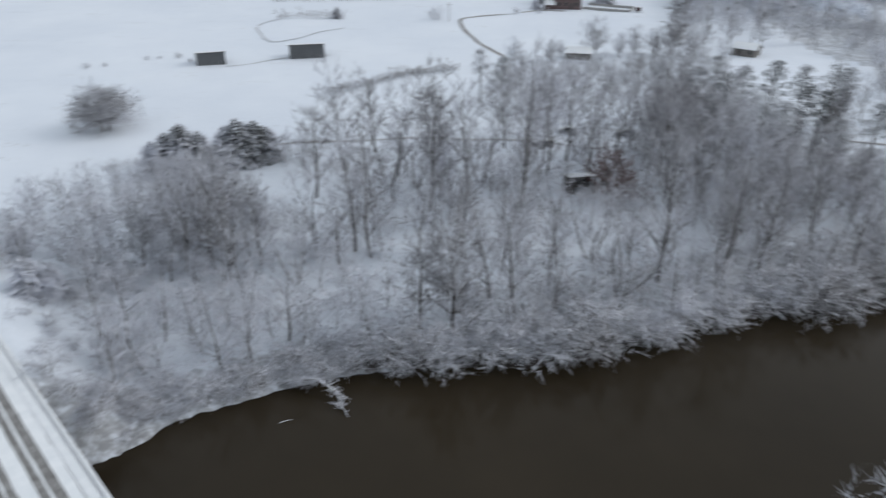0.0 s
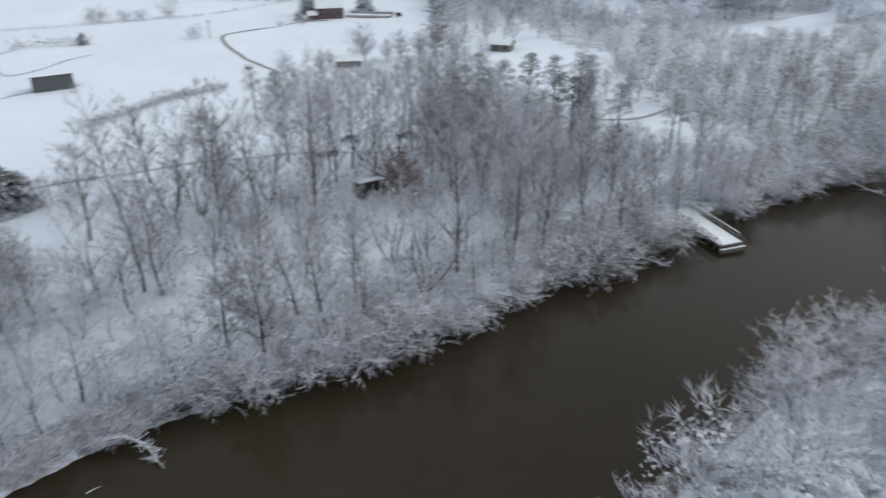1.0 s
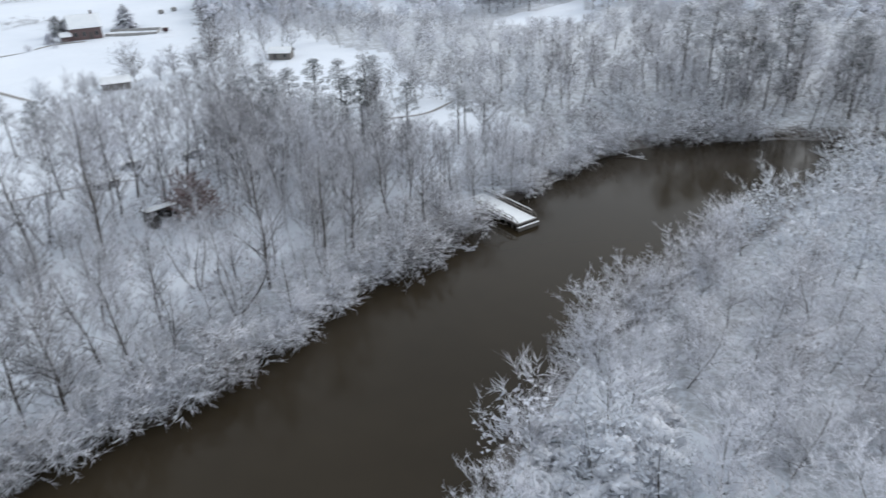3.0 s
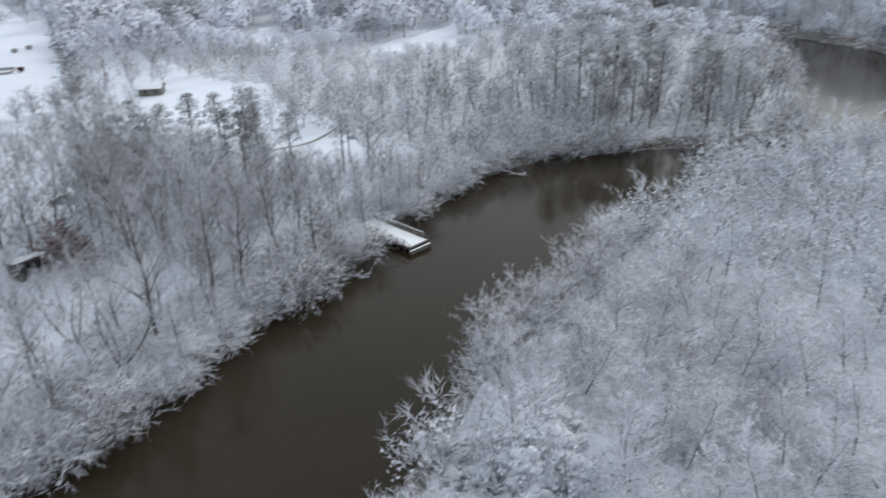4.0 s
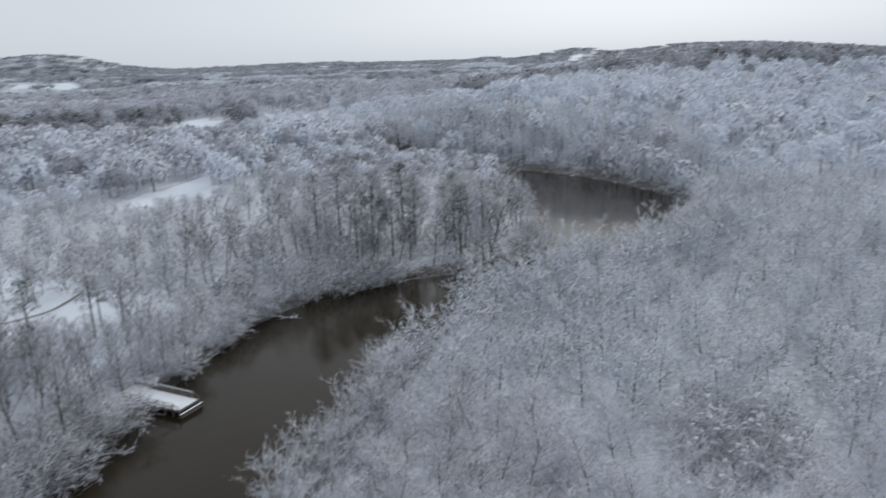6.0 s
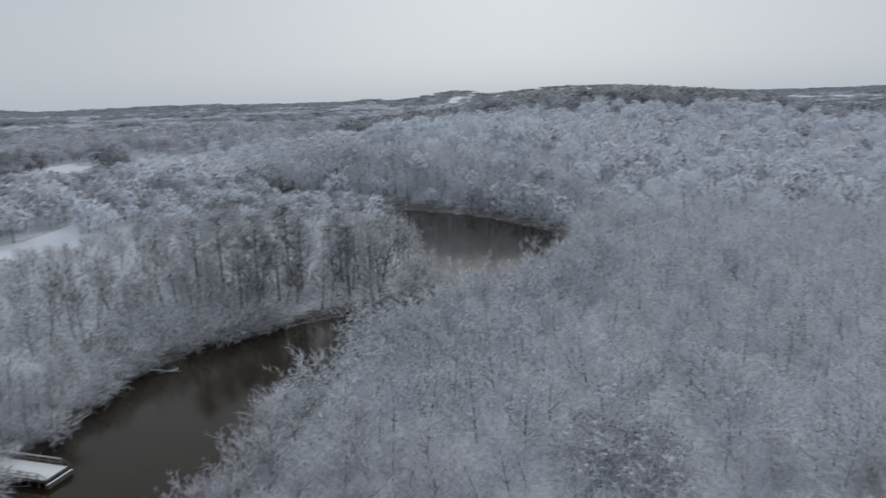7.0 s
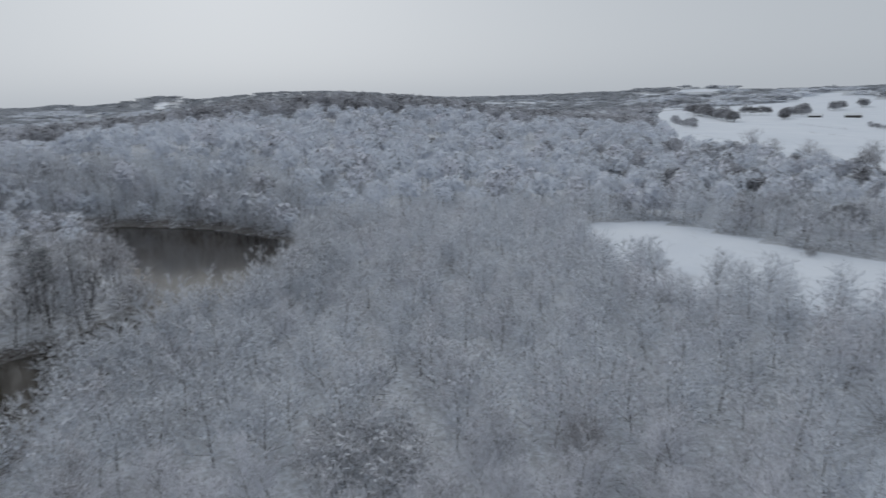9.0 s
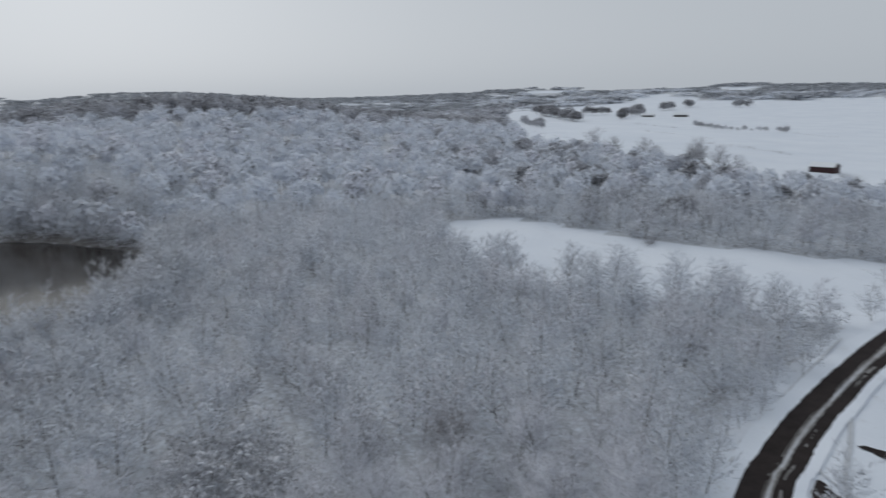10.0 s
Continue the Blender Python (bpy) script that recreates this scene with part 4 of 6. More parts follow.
def far_patches():
    """Woods and hedges of the distant country, in clumps that grow with the distance."""
    pts, sizes, d, r = [], [], 760.0, np.random.RandomState(21)
    while d < 4450:
        step = (0.0235 if d < 2700 else 0.0175) * d
        n = int(radians(170) * d / step)
        az = radians(-15) + radians(170) * (np.arange(n) + r.uniform(-0.4, 0.4, n)) / n
        dd = d + r.uniform(-0.5, 0.5, n) * step
        x, y = dd * np.sin(az), dd * np.cos(az)
        k = far_wood(x, y) & (az > radians(12))
        pts.append(np.stack([x[k], y[k], height(x[k], y[k]) - 1], -1))
        sizes.append(np.full(k.sum(), step / 15.0))
        d += step * 1.1
    return np.vstack(pts), np.concatenate(sizes)


FAR_PTS, FAR_SIZES = far_patches()
DIST = np.hypot(FAR_PTS[:, 0], FAR_PTS[:, 1])
BELT = waves(FAR_PTS[:, 0], FAR_PTS[:, 1], 520, 33) + 0.5 * waves(FAR_PTS[:, 0], FAR_PTS[:, 1], 170, 34) > 0.04
BELT |= (DIST > 2900) | (DIST < 1350) & (waves(FAR_PTS[:, 0], FAR_PTS[:, 1], 520, 33) > -0.3)
# past 1500 m the belts switch to the haze-coloured twigs
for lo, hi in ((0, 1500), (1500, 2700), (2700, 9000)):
    for dark, mt, note in ((True, TWIG_BELT if lo < 1500 else TWIG_HAZY, "distant belt of dark leafless wood among fields, haze in its colours"), (False, TWIG_FAR, "distant snow-dusted wood among fields, haze in its colours")):
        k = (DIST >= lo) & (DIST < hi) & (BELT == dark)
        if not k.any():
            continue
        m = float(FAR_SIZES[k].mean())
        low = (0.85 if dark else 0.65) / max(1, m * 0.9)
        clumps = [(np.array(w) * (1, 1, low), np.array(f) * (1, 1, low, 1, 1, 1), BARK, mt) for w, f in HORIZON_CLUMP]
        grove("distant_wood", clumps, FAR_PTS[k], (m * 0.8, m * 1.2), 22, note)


# ---------------- materials of built things ----------------
SNOW = plain("packed_white_snow", (0.74, 0.77, 0.80), (0.86, 0.88, 0.90), 0.8, 0.7, b_scale=6.0, b_strength=0.3)
ASPHALT = plain("wet_dark_asphalt", (0.016, 0.012, 0.0115), (0.036, 0.028, 0.027), 0.5, 0.85, b_scale=60.0)
ASPHALT.node_tree.nodes["Principled BSDF"].inputs["Specular IOR Level"].default_value = 0.15
SLUSH = plain("grey_slush", (0.10, 0.095, 0.09), (0.34, 0.335, 0.33), 1.2, 0.5, b_scale=12.0)
TRACKED = plain("tyre_pressed_snow", (0.38, 0.40, 0.43), (0.60, 0.62, 0.65), 1.5, 0.6, b_scale=12.0)
MUD = plain("frozen_mud_track", (0.17, 0.16, 0.15), (0.36, 0.35, 0.345), 1.0, 0.8, b_scale=9.0)
CONCRETE = plain("weathered_concrete", (0.24, 0.24, 0.23), (0.40, 0.39, 0.38), 0.7, 0.85, b_scale=25.0)
GREY_WOOD = plain("grey_weathered_wood", (0.12, 0.11, 0.10), (0.25, 0.235, 0.22), 2.0, 0.85, stretch=(1, 1, 0.2))
DARK_WOOD = plain("dark_weathered_wood", (0.045, 0.042, 0.04), (0.11, 0.10, 0.095), 2.0, 0.85, stretch=(4, 4, 0.4))
BRICK_RED = plain("old_red_brick", (0.10, 0.068, 0.066), (0.17, 0.118, 0.115), 2.5, 0.9, b_scale=30.0)
BARN_RED = plain("faded_red_boards", (0.034, 0.014, 0.015), (0.064, 0.027, 0.028), 1.5, 0.8, stretch=(3, 3, 0.3))
IRON_GREY = plain("corrugated_grey_iron", (0.07, 0.075, 0.08), (0.16, 0.165, 0.17), 1.0, 0.5, 0.3, stretch=(6, 1, 0.4))
GLASS_DARK, _nt, _bs = material("dark_window_glass", 0.05)
_bs.inputs["Base Color"].default_value = (0.02, 0.024, 0.028, 1)
CAR_GREY = plain("grey_car_paint", (0.20, 0.205, 0.21), (0.28, 0.285, 0.29), 0.6, 0.3, 0.4)
RUBBER = plain("black_rubber", (0.012, 0.012, 0.012), (0.03, 0.03, 0.03), 4.0, 0.8)


# ---------------- shapes ----------------
def box(bm, x0, x1, y0, y1, z0, z1, m=None):
    v = [bm.verts.new((x, y, z)) for z in (z0, z1) for x, y in ((x0, y0), (x1, y0), (x1, y1), (x0, y1))]
    if m:
        for q in v:
            q.co = m @ q.co
    for f in ((3, 2, 1, 0), (4, 5, 6, 7), (0, 1, 5, 4), (1, 2, 6, 5), (2, 3, 7, 6), (3, 0, 4, 7)):
        bm.faces.new([v[i] for i in f])
    return v


def slab(name, dims, mat, parent, label="", m=None, round_off=0.0):
    """A box part with softened edges."""
    bm = bmesh.new()
    box(bm, *dims, m)
    if round_off:
        bmesh.ops.bevel(bm, geom=bm.edges[:], offset=round_off, segments=2, affect="EDGES", profile=0.6)
    return part(name, bm, mat, parent, label)


def rod(name, p, q, r, mat, parent, sides=8, label="", r1=None):
    p, q = Vector(p), Vector(q)
    bm = bmesh.new()
    d = q - p
    bmesh.ops.create_cone(bm, cap_ends=True, segments=sides, radius1=r, radius2=r if r1 is None else r1, depth=d.length,
                          matrix=Matrix.Translation((p + q) / 2) @ d.to_track_quat("Z", "Y").to_matrix().to_4x4())
    return part(name, bm, mat, parent, label)


def prism(name, outline, y0, y1, mat, parent, label=""):
    """An outline in x, z drawn out along y."""
    bm = bmesh.new()
    a = [bm.verts.new((x, y0, z)) for x, z in outline]
    b = [bm.verts.new((x, y1, z)) for x, z in outline]
    n = len(outline)
    bm.faces.new(a)
    bm.faces.new(b[::-1])
    for i in range(n):
        bm.faces.new([a[i], b[i], b[(i + 1) % n], a[(i + 1) % n]])
    bmesh.ops.recalc_face_normals(bm, faces=bm.faces[:])
    return part(name, bm, mat, parent, label)


def root(name, x, y, z, rz, label, category, group=""):
    ob = new(name)
    ob.matrix_world = pose(x, y, z, 0, 0, rz)
    ob.empty_display_size = 0.5
    return tagged(ob, label, category, group)


def snow_pad(name, x0, x1, y0, y1, z0, thick, parent, m=None, seed=0):
    """A rounded, slightly uneven layer of snow."""
    r = random.Random(seed)
    bm = bmesh.new()
    nx, ny = max(2, int((x1 - x0) / 0.5)), max(2, int((y1 - y0) / 0.5))
    nx, ny = min(nx, 24), min(ny, 24)
    g = [[bm.verts.new((x0 + (x1 - x0) * i / nx, y0 + (y1 - y0) * j / ny,
                        z0 + (0.02 if i in (0, nx) or j in (0, ny) else thick * r.uniform(0.8, 1.15)))) for j in range(ny + 1)] for i in range(nx + 1)]
    for i in range(nx):
        for j in range(ny):
            bm.faces.new((g[i][j], g[i + 1][j], g[i + 1][j + 1], g[i][j + 1]))
    if m:
        for v in bm.verts:
            v.co = m @ v.co
    for f in bm.faces:
        f.smooth = True
    return part(name, bm, SNOW, parent, "thick white snow")


def curve_points(pts, step):
    """Points along a smooth line through pts."""
    p = [np.array(q, float) for q in pts]
    out = []
    for i in range(len(p) - 1):
        a, b, c, d = p[max(i - 1, 0)], p[i], p[i + 1], p[min(i + 2, len(p) - 1)]
        n = max(1, int(np.hypot(*(c - b)[:2]) / step))
        for k in range(n):
            t = k / n
            out.append(0.5 * (2 * b + (c - a) * t + (2 * a - 5 * b + 4 * c - d) * t * t + (3 * b - a - 3 * c + d) * t ** 3))
    return np.array(out + [p[-1]])


def ribbon(pts, lo, hi, lift, ragged=0.0, seed=0, on_ground=False, cells=2, gaps=0.0, taper=0):
    """A band along a line, between two offsets to its left; verts and faces."""
    r = np.random.RandomState(seed)
    d = np.gradient(pts[:, :2], axis=0)
    d /= np.linalg.norm(d, axis=1)[:, None]
    nrm = np.stack([-d[:, 1], d[:, 0]], -1)
    n = len(pts)

    def rough():
        w = r.normal(0, 1, n + 6)
        return ragged * (0.6 * np.convolve(w, np.ones(7) / 2.6, "valid") + 0.5 * r.normal(0, 1, n))

    ends = np.clip(np.minimum(np.arange(n), np.arange(n)[::-1]) / max(taper, 1), 0.02, 1) if taper else 1.0
    mid_ = (lo + hi) / 2
    lo_, hi_ = mid_ + (lo - mid_ + rough()) * ends, mid_ + (hi - mid_ + rough()) * ends
    verts = []
    for k in range(cells + 1):
        off = lo_ + (hi_ - lo_) * k / cells
        xy = pts[:, :2] + nrm * off[:, None]
        z = height(xy[:, 0], xy[:, 1]) if on_ground else pts[:, 2]
        verts.append(np.column_stack([xy, z + lift]))
    verts = np.vstack(verts)
    keep = np.convolve(r.normal(0, 1, n + 8), np.ones(9) / 3.0, "valid")[: n - 1] > (-9 if gaps == 0 else np.quantile(r.normal(0, 1, 4000), gaps))
    i = np.nonzero(keep)[0]
    faces = [np.stack([k * n + i, k * n + i + 1, (k + 1) * n + i + 1, (k + 1) * n + i], -1)[:, ::-1] for k in range(cells)]
    return verts, np.vstack(faces)


def band(name, pts, lo, hi, lift, mat, label, category, parent=None, kind="structure", **more):
    ob = new(name, mesh_from(name, *ribbon(pts, lo, hi, lift, **more), mat, flat=False))
    if parent:
        ob.parent = parent
        return tagged(ob, label)
    return tagged(ob, label, category, kind=kind)


# ---------------- steep earth face of the river banks ----------------
# bank earth, coloured this dark to stand in for shade under overhanging shrubs
SOIL = plain("wet_bank_earth_and_shade", (0.016, 0.0125, 0.010), (0.052, 0.042, 0.034), 0.9, 0.9, b_scale=5.0, b_strength=0.6)


def bank_face(line, inland, seed, profile, mat, label):
    """The face of a bank, as offsets inland and heights; inland: 1 where the land lies to the left of the line."""
    r = np.random.RandomState(seed)
    p = curve_points(line, 0.8)[:, :2]
    d = np.gradient(p, axis=0)
    d /= np.linalg.norm(d, axis=1)[:, None]
    nrm = np.stack([-d[:, 1], d[:, 0]], -1) * inland
    off = np.clip(-1.2 * waves(p[:, 0], p[:, 1], 14, 3), -1.2, 1.2) * smooth(-10, 6, p[:, 0]) + (0.25 if mat is SOIL else 0.1) * np.convolve(r.normal(0, 1, len(p) + 4), np.ones(5) / 2.2, "valid")
    jit = r.uniform(-0.12, 0.12, (5, len(p)))
    rows, n = [], len(p)
    for k, (o, z) in enumerate(profile):
        rows.append(np.column_stack([p + nrm * (off + o + jit[k])[:, None], z + 0.8 * jit[k]]))
    v = np.vstack(rows)
    i = np.arange(n - 1)
    q = [np.stack([k * n + i, k * n + i + 1, (k + 1) * n + i + 1, (k + 1) * n + i], -1)[:, ::int(inland)] for k in range(4)]
    me = mesh_from("river_bank", v, np.vstack(q), mat, flat=False)
    me.attributes.new("litter_and_shade", "FLOAT", "POINT").data.foreach_set("value", np.full(len(v), 1.45, np.float32))
    tagged(new("river_bank", me), label, "bank", kind="structure")


EARTH_FACE = ((-0.9, -0.6), (-0.3, 0.05), (-0.05, 0.36), (0.5, 0.6), (1.3, 0.72))
SNOW_FACE = ((-1.1, -0.5), (-0.7, 0.02), (-0.35, 0.16), (0.5, 0.42), (2.0, 0.66))
bank_face(NORTH_BANK[6:22], 1, 71, EARTH_FACE, SOIL, "wet earth face of the river bank, darkened for shade below shrubs")
bank_face(NORTH_BANK[2:7], 1, 73, SNOW_FACE, SNOW_GROUND, "smooth snowed edge of the river bank")
bank_face(SOUTH_BANK[4:15], -1, 72, EARTH_FACE, SOIL, "wet earth face of the river bank, darkened for shade below shrubs")


# ---------------- road ----------------
ROAD_LINE = curve_points(ROAD, 1.0)
NEAR_END = int(np.argmin(np.hypot(ROAD_LINE[:, 0] - 5, ROAD_LINE[:, 1] - 1.5)))
BRIDGE_HALF, SOUTH_HALF = ROAD_LINE[:NEAR_END + 40], ROAD_LINE[NEAR_END + 8:]
road = band("road", ROAD_LINE, -3.0, 3.0, 0.02, ASPHALT, "wet dark country road with strips of melting snow", "road", cells=4)
band("slush_layer", BRIDGE_HALF, -3.0, 3.0, 0.035, SLUSH, "grey slush in the wheel tracks", "", road, cells=4, taper=34)
for lo, hi, sd in ((2.1, 3.06, 1), (1.12, 1.34, 4), (-0.72, 0.52, 2), (-1.5, -1.32, 5), (-3.06, -2.1, 3)):
    band("snow_strip", BRIDGE_HALF, lo, hi, 0.05, SNOW, "", "", road, ragged=0.035, seed=sd, taper=30)
band("snow_strip", SOUTH_HALF, -0.85, -0.05, 0.05, SLUSH, "dirty broken snow", "", road, ragged=0.12, seed=5, taper=12)
band("snow_strip", SOUTH_HALF, -0.55, -0.33, 0.065, TRACKED, "", "", road, ragged=0.12, seed=6, gaps=0.12, taper=12)
band("snow_strip", SOUTH_HALF, -1.75, -1.5, 0.05, SLUSH, "dirty broken snow", "", road, ragged=0.16, seed=7, gaps=0.35, taper=12)
band("snow_strip", SOUTH_HALF, 0.1, 0.2, 0.05, SLUSH, "dirty broken snow", "", road, ragged=0.04, seed=8, gaps=0.55, taper=12)
band("verge", SOUTH_HALF, 2.75, 5.4, 0.11, SNOW_GROUND, "smooth snow bank beside the road", "verge", ragged=0.10, seed=9, cells=4, taper=14)
band("verge", SOUTH_HALF, -4.2, -2.75, 0.11, SNOW_GROUND, "ragged snow beside the road", "verge", ragged=0.14, seed=10, cells=3, taper=14)
band("tyre_track", curve_points([(88, -104), (76.5, -86.2), (65.4, -74.0), (57.4, -65.0), (48, -55)], 1.0), -0.3, 0.3, 0.10, TRACKED, "old tyre track pressed into snow", "track", on_ground=True, ragged=0.05, seed=11)
band("tyre_track", curve_points([(75, -83), (67, -70.5), (61.5, -65.2), (58.0, -64.2), (54, -65.5)], 0.7), -0.16, 0.16, 0.11, TRACKED, "curved tyre track pressed into snow", "track", on_ground=True, ragged=0.03, seed=12)
band("tyre_track", curve_points([(96, -104), (84, -84), (72, -64), (66, -56)], 1.0), -0.2, 0.2, 0.20, TRACKED, "faint wheel track along the snowy verge", "track", on_ground=True, ragged=0.04, seed=13)


def bare_patch(x, y, rx, ry, turn, seed):
    r = random.Random(seed)
    bm = bmesh.new()
    pts, n = [], 28
    for k in range(n):
        a = 6.2832 * k / n
        f = 1 + 0.18 * math.sin(3 * a + seed) + r.uniform(-0.12, 0.12)
        u, v = rx * f * math.cos(a), ry * f * math.sin(a)
        px, py = x + u * math.cos(turn) - v * math.sin(turn), y + u * math.sin(turn) + v * math.cos(turn)
        pts.append(bm.verts.new((px, py, height1(px, py) + 0.10)))
    c = bm.verts.new((x, y, height1(x, y) + 0.13))
    for k in range(n):
        bm.faces.new((pts[k], pts[(k + 1) % n], c))
    me = bpy.data.meshes.new("bare_patch")
    bm.to_mesh(me)
    bm.free()
    me.materials.append(ASPHALT)
    tagged(new("bare_patch", me), "dark wet patch where snow has melted", "patch", kind="structure")


bare_patch(56.6, -61.3, 2.6, 1.5, -0.7, 1)
bare_patch(62.2, -76.6, 2.6, 1.1, 0.9, 2)


# ---------------- bridge ----------------
def build_bridge():
    a, b = Vector((-10.5, 17.4)), Vector((-52.0, 61.2))
    ln = (b - a).length
    turn = math.degrees(math.atan2(b.y - a.y, b.x - a.x))
    o = root("road_bridge", a.x, a.y, 7.0, turn, "long concrete road bridge with snowy low parapets", "bridge")
    slab("deck", (0, ln, -4.36, 4.36, -0.45, -0.06), CONCRETE, o, "concrete deck", round_off=0.04)
    for side in (-1, 1):
        y0, y1 = sorted((side * 4.36, side * 4.1))
        slab("parapet", (0, ln, y0, y1, -0.7, 0.22), CONCRETE, o, "low concrete parapet", round_off=0.03)
        snow_pad("parapet_snow", 0, ln, y0 - 0.03, y1 + 0.03, 0.22, 0.10, o, seed=3 + side)
        y0, y1 = sorted((side * 4.1, side * 3.02))
        snow_pad("shoulder_snow", 0, ln, y0, y1, -0.05, 0.20, o, seed=6 + side)
    for y in (-3.4, -1.15, 1.15, 3.4):
        slab("girder", (0, ln, y - 0.3, y + 0.3, -1.7, -0.45), CONCRETE, o, "pale concrete girder", round_off=0.04)
    for x in (ln * 0.26, ln * 0.70):
        slab("pier", (x - 0.5, x + 0.5, -3.8, 3.8, -9.0, -1.7), CONCRETE, o, "concrete pier", round_off=0.1)
    for x in (0.0, ln):
        slab("abutment", (x - 1.2, x + 1.2, -4.2, 4.2, -7.2, -1.7), CONCRETE, o, "concrete abutment", round_off=0.08)


build_bridge()


# ---------------- dock ----------------
def build_dock():
    o = root("fishing_dock", 70.4, 76.8, 0, 0, "snow-covered wooden fishing dock reaching into the river", "dock")
    w, ln, z = 2.03, 13.6, 1.12
    boards = int(ln / 0.3)
    first = None
    for i in range(boards):
        ob = slab("deck_board", (-w, w, 0, 0.28, z - 0.06, z), GREY_WOOD, o) if first is None else new("deck_board", first.data)
        first = first or ob
        ob.parent = o
        ob.location = (0, i * 0.3, 0)
    snow_pad("deck_snow", -w + 0.14, w - 0.14, 0.22, ln, z + 0.005, 0.15, o, seed=2)
    slab("fascia", (-w, w, -0.06, 0.0, z - 0.30, z - 0.04), DARK_WOOD, o, "dark weathered end board")
    slab("bumper", (-w - 0.15, w + 0.15, -0.46, -0.10, z - 0.58, z - 0.46), GREY_WOOD, o, "lower step board along the end")
    snow_pad("bumper_snow", -w - 0.15, w + 0.15, -0.46, -0.10, z - 0.46, 0.08, o, seed=4)
    slab("skirt", (-w - 0.05, w + 0.05, -0.40, -0.32, -0.9, z - 0.585), GREY_WOOD, o, "grey boarded end wall")
    for x in (-1.2, 0.0, 1.2):
        slab("joist", (x - 0.07, x + 0.07, 0.02, ln, z - 0.30, z - 0.065), DARK_WOOD, o)
    for side, reach in ((-1, ln - 2.2), (1, ln)):
        for k in range(7):
            y = 1.3 + k * (reach - 1.4) / 6
            slab("post", (side * w - 0.06, side * w + 0.06, y - 0.06, y + 0.06, -1.4, z + 0.92), GREY_WOOD, o)
        slab("post", (side * w - 0.06, side * w + 0.06, 0.0, 0.12, -1.4, z + 0.42), GREY_WOOD, o, "short end post")
        for zz in (0.38, 0.88):
            slab("rail", (side * w - 0.05, side * w + 0.05, 1.2, reach, z + zz, z + zz + 0.12), GREY_WOOD, o)
        rod("sloping_rail", (side * w, 1.25, z + 0.94), (side * w, 0.0, z + 0.44), 0.06, GREY_WOOD, o, 6)
        snow_pad("rail_snow", side * w - 0.10, side * w + 0.10, 1.2, reach, z + 1.0, 0.10, o, seed=5 + side)
        slab("beam", (side * w - 0.08, side * w + 0.08, 0.01, ln, z - 0.34, z - 0.065), DARK_WOOD, o)


build_dock()


# ---------------- farm buildings ----------------
def gabled(name, x, y, rz, w, d, hw, hr, wall, roof, label, category, windows=(), door=None, chimney=False, sink=0.4, snow=0.18):
    """A house with its ridge along x, front towards -y."""
    o = root(name, x, y, height1(x, y) - 0.1, rz, label, category)
    t = 0.25
    slab("wall", (-w / 2, w / 2, -d / 2, -d / 2 + t, -sink, hw), wall, o)
    slab("wall", (-w / 2, w / 2, d / 2 - t, d / 2, -sink, hw), wall, o)
    for sx in (-1, 1):
        bm = bmesh.new()
        x0, x1 = sorted((sx * w / 2, sx * (w / 2 - t)))
        out = [(-d / 2 + t, -sink), (d / 2 - t, -sink), (d / 2 - t, hw), (0, hw + hr - t * hr / d * 2), (-d / 2 + t, hw)]
        a, b = [bm.verts.new((x0, p, q)) for p, q in out], [bm.verts.new((x1, p, q)) for p, q in out]
        bm.faces.new(a)
        bm.faces.new(b[::-1])
        for i in range(5):
            bm.faces.new((a[i], b[i], b[(i + 1) % 5], a[(i + 1) % 5]))
        bmesh.ops.recalc_face_normals(bm, faces=bm.faces[:])
        part("gable", bm, wall, o)
    ang, ln = math.atan2(hr, d / 2), math.hypot(hr, d / 2) + 0.45
    for sy in (-1, 1):
        m = Matrix.Translation((0, 0, hw + hr)) @ Matrix.Rotation(-sy * ang, 4, "X")
        y0, y1 = sorted((0, sy * ln))
        r = slab("roof", (-w / 2 - 0.3, w / 2 + 0.3, y0, y1, 0.0, 0.12), roof, o, m=m)
        snow_pad("roof_snow", -w / 2 - 0.28, w / 2 + 0.28, y0, y1, 0.125, snow, r, m, seed=int(10 + sy))
    for wx, wz, ww, wh in windows:
        fr = slab("window", (wx - ww / 2, wx + ww / 2, -d / 2 - 0.05, -d / 2 - 0.003, wz, wz + wh), GREY_WOOD, o, "grey framed window")
        slab("pane", (wx - ww / 2 + 0.1, wx - 0.04, -d / 2 - 0.065, -d / 2 - 0.053, wz + 0.1, wz + wh - 0.1), GLASS_DARK, fr)
        slab("pane", (wx + 0.04, wx + ww / 2 - 0.1, -d / 2 - 0.065, -d / 2 - 0.053, wz + 0.1, wz + wh - 0.1), GLASS_DARK, fr)
    if door:
        dx, dw, dh = door
        slab("door", (dx - dw / 2, dx + dw / 2, -d / 2 - 0.06, -d / 2 - 0.003, 0, dh), DARK_WOOD, o, "dark door")
    if chimney:
        c = slab("chimney", (w * 0.3 - 0.35, w * 0.3 + 0.35, -0.35, 0.35, hw + hr - 0.6, hw + hr + 1.1), wall, o)
        snow_pad("chimney_snow", w * 0.3 - 0.38, w * 0.3 + 0.38, -0.38, 0.38, hw + hr + 1.1, 0.12, c)
    return o


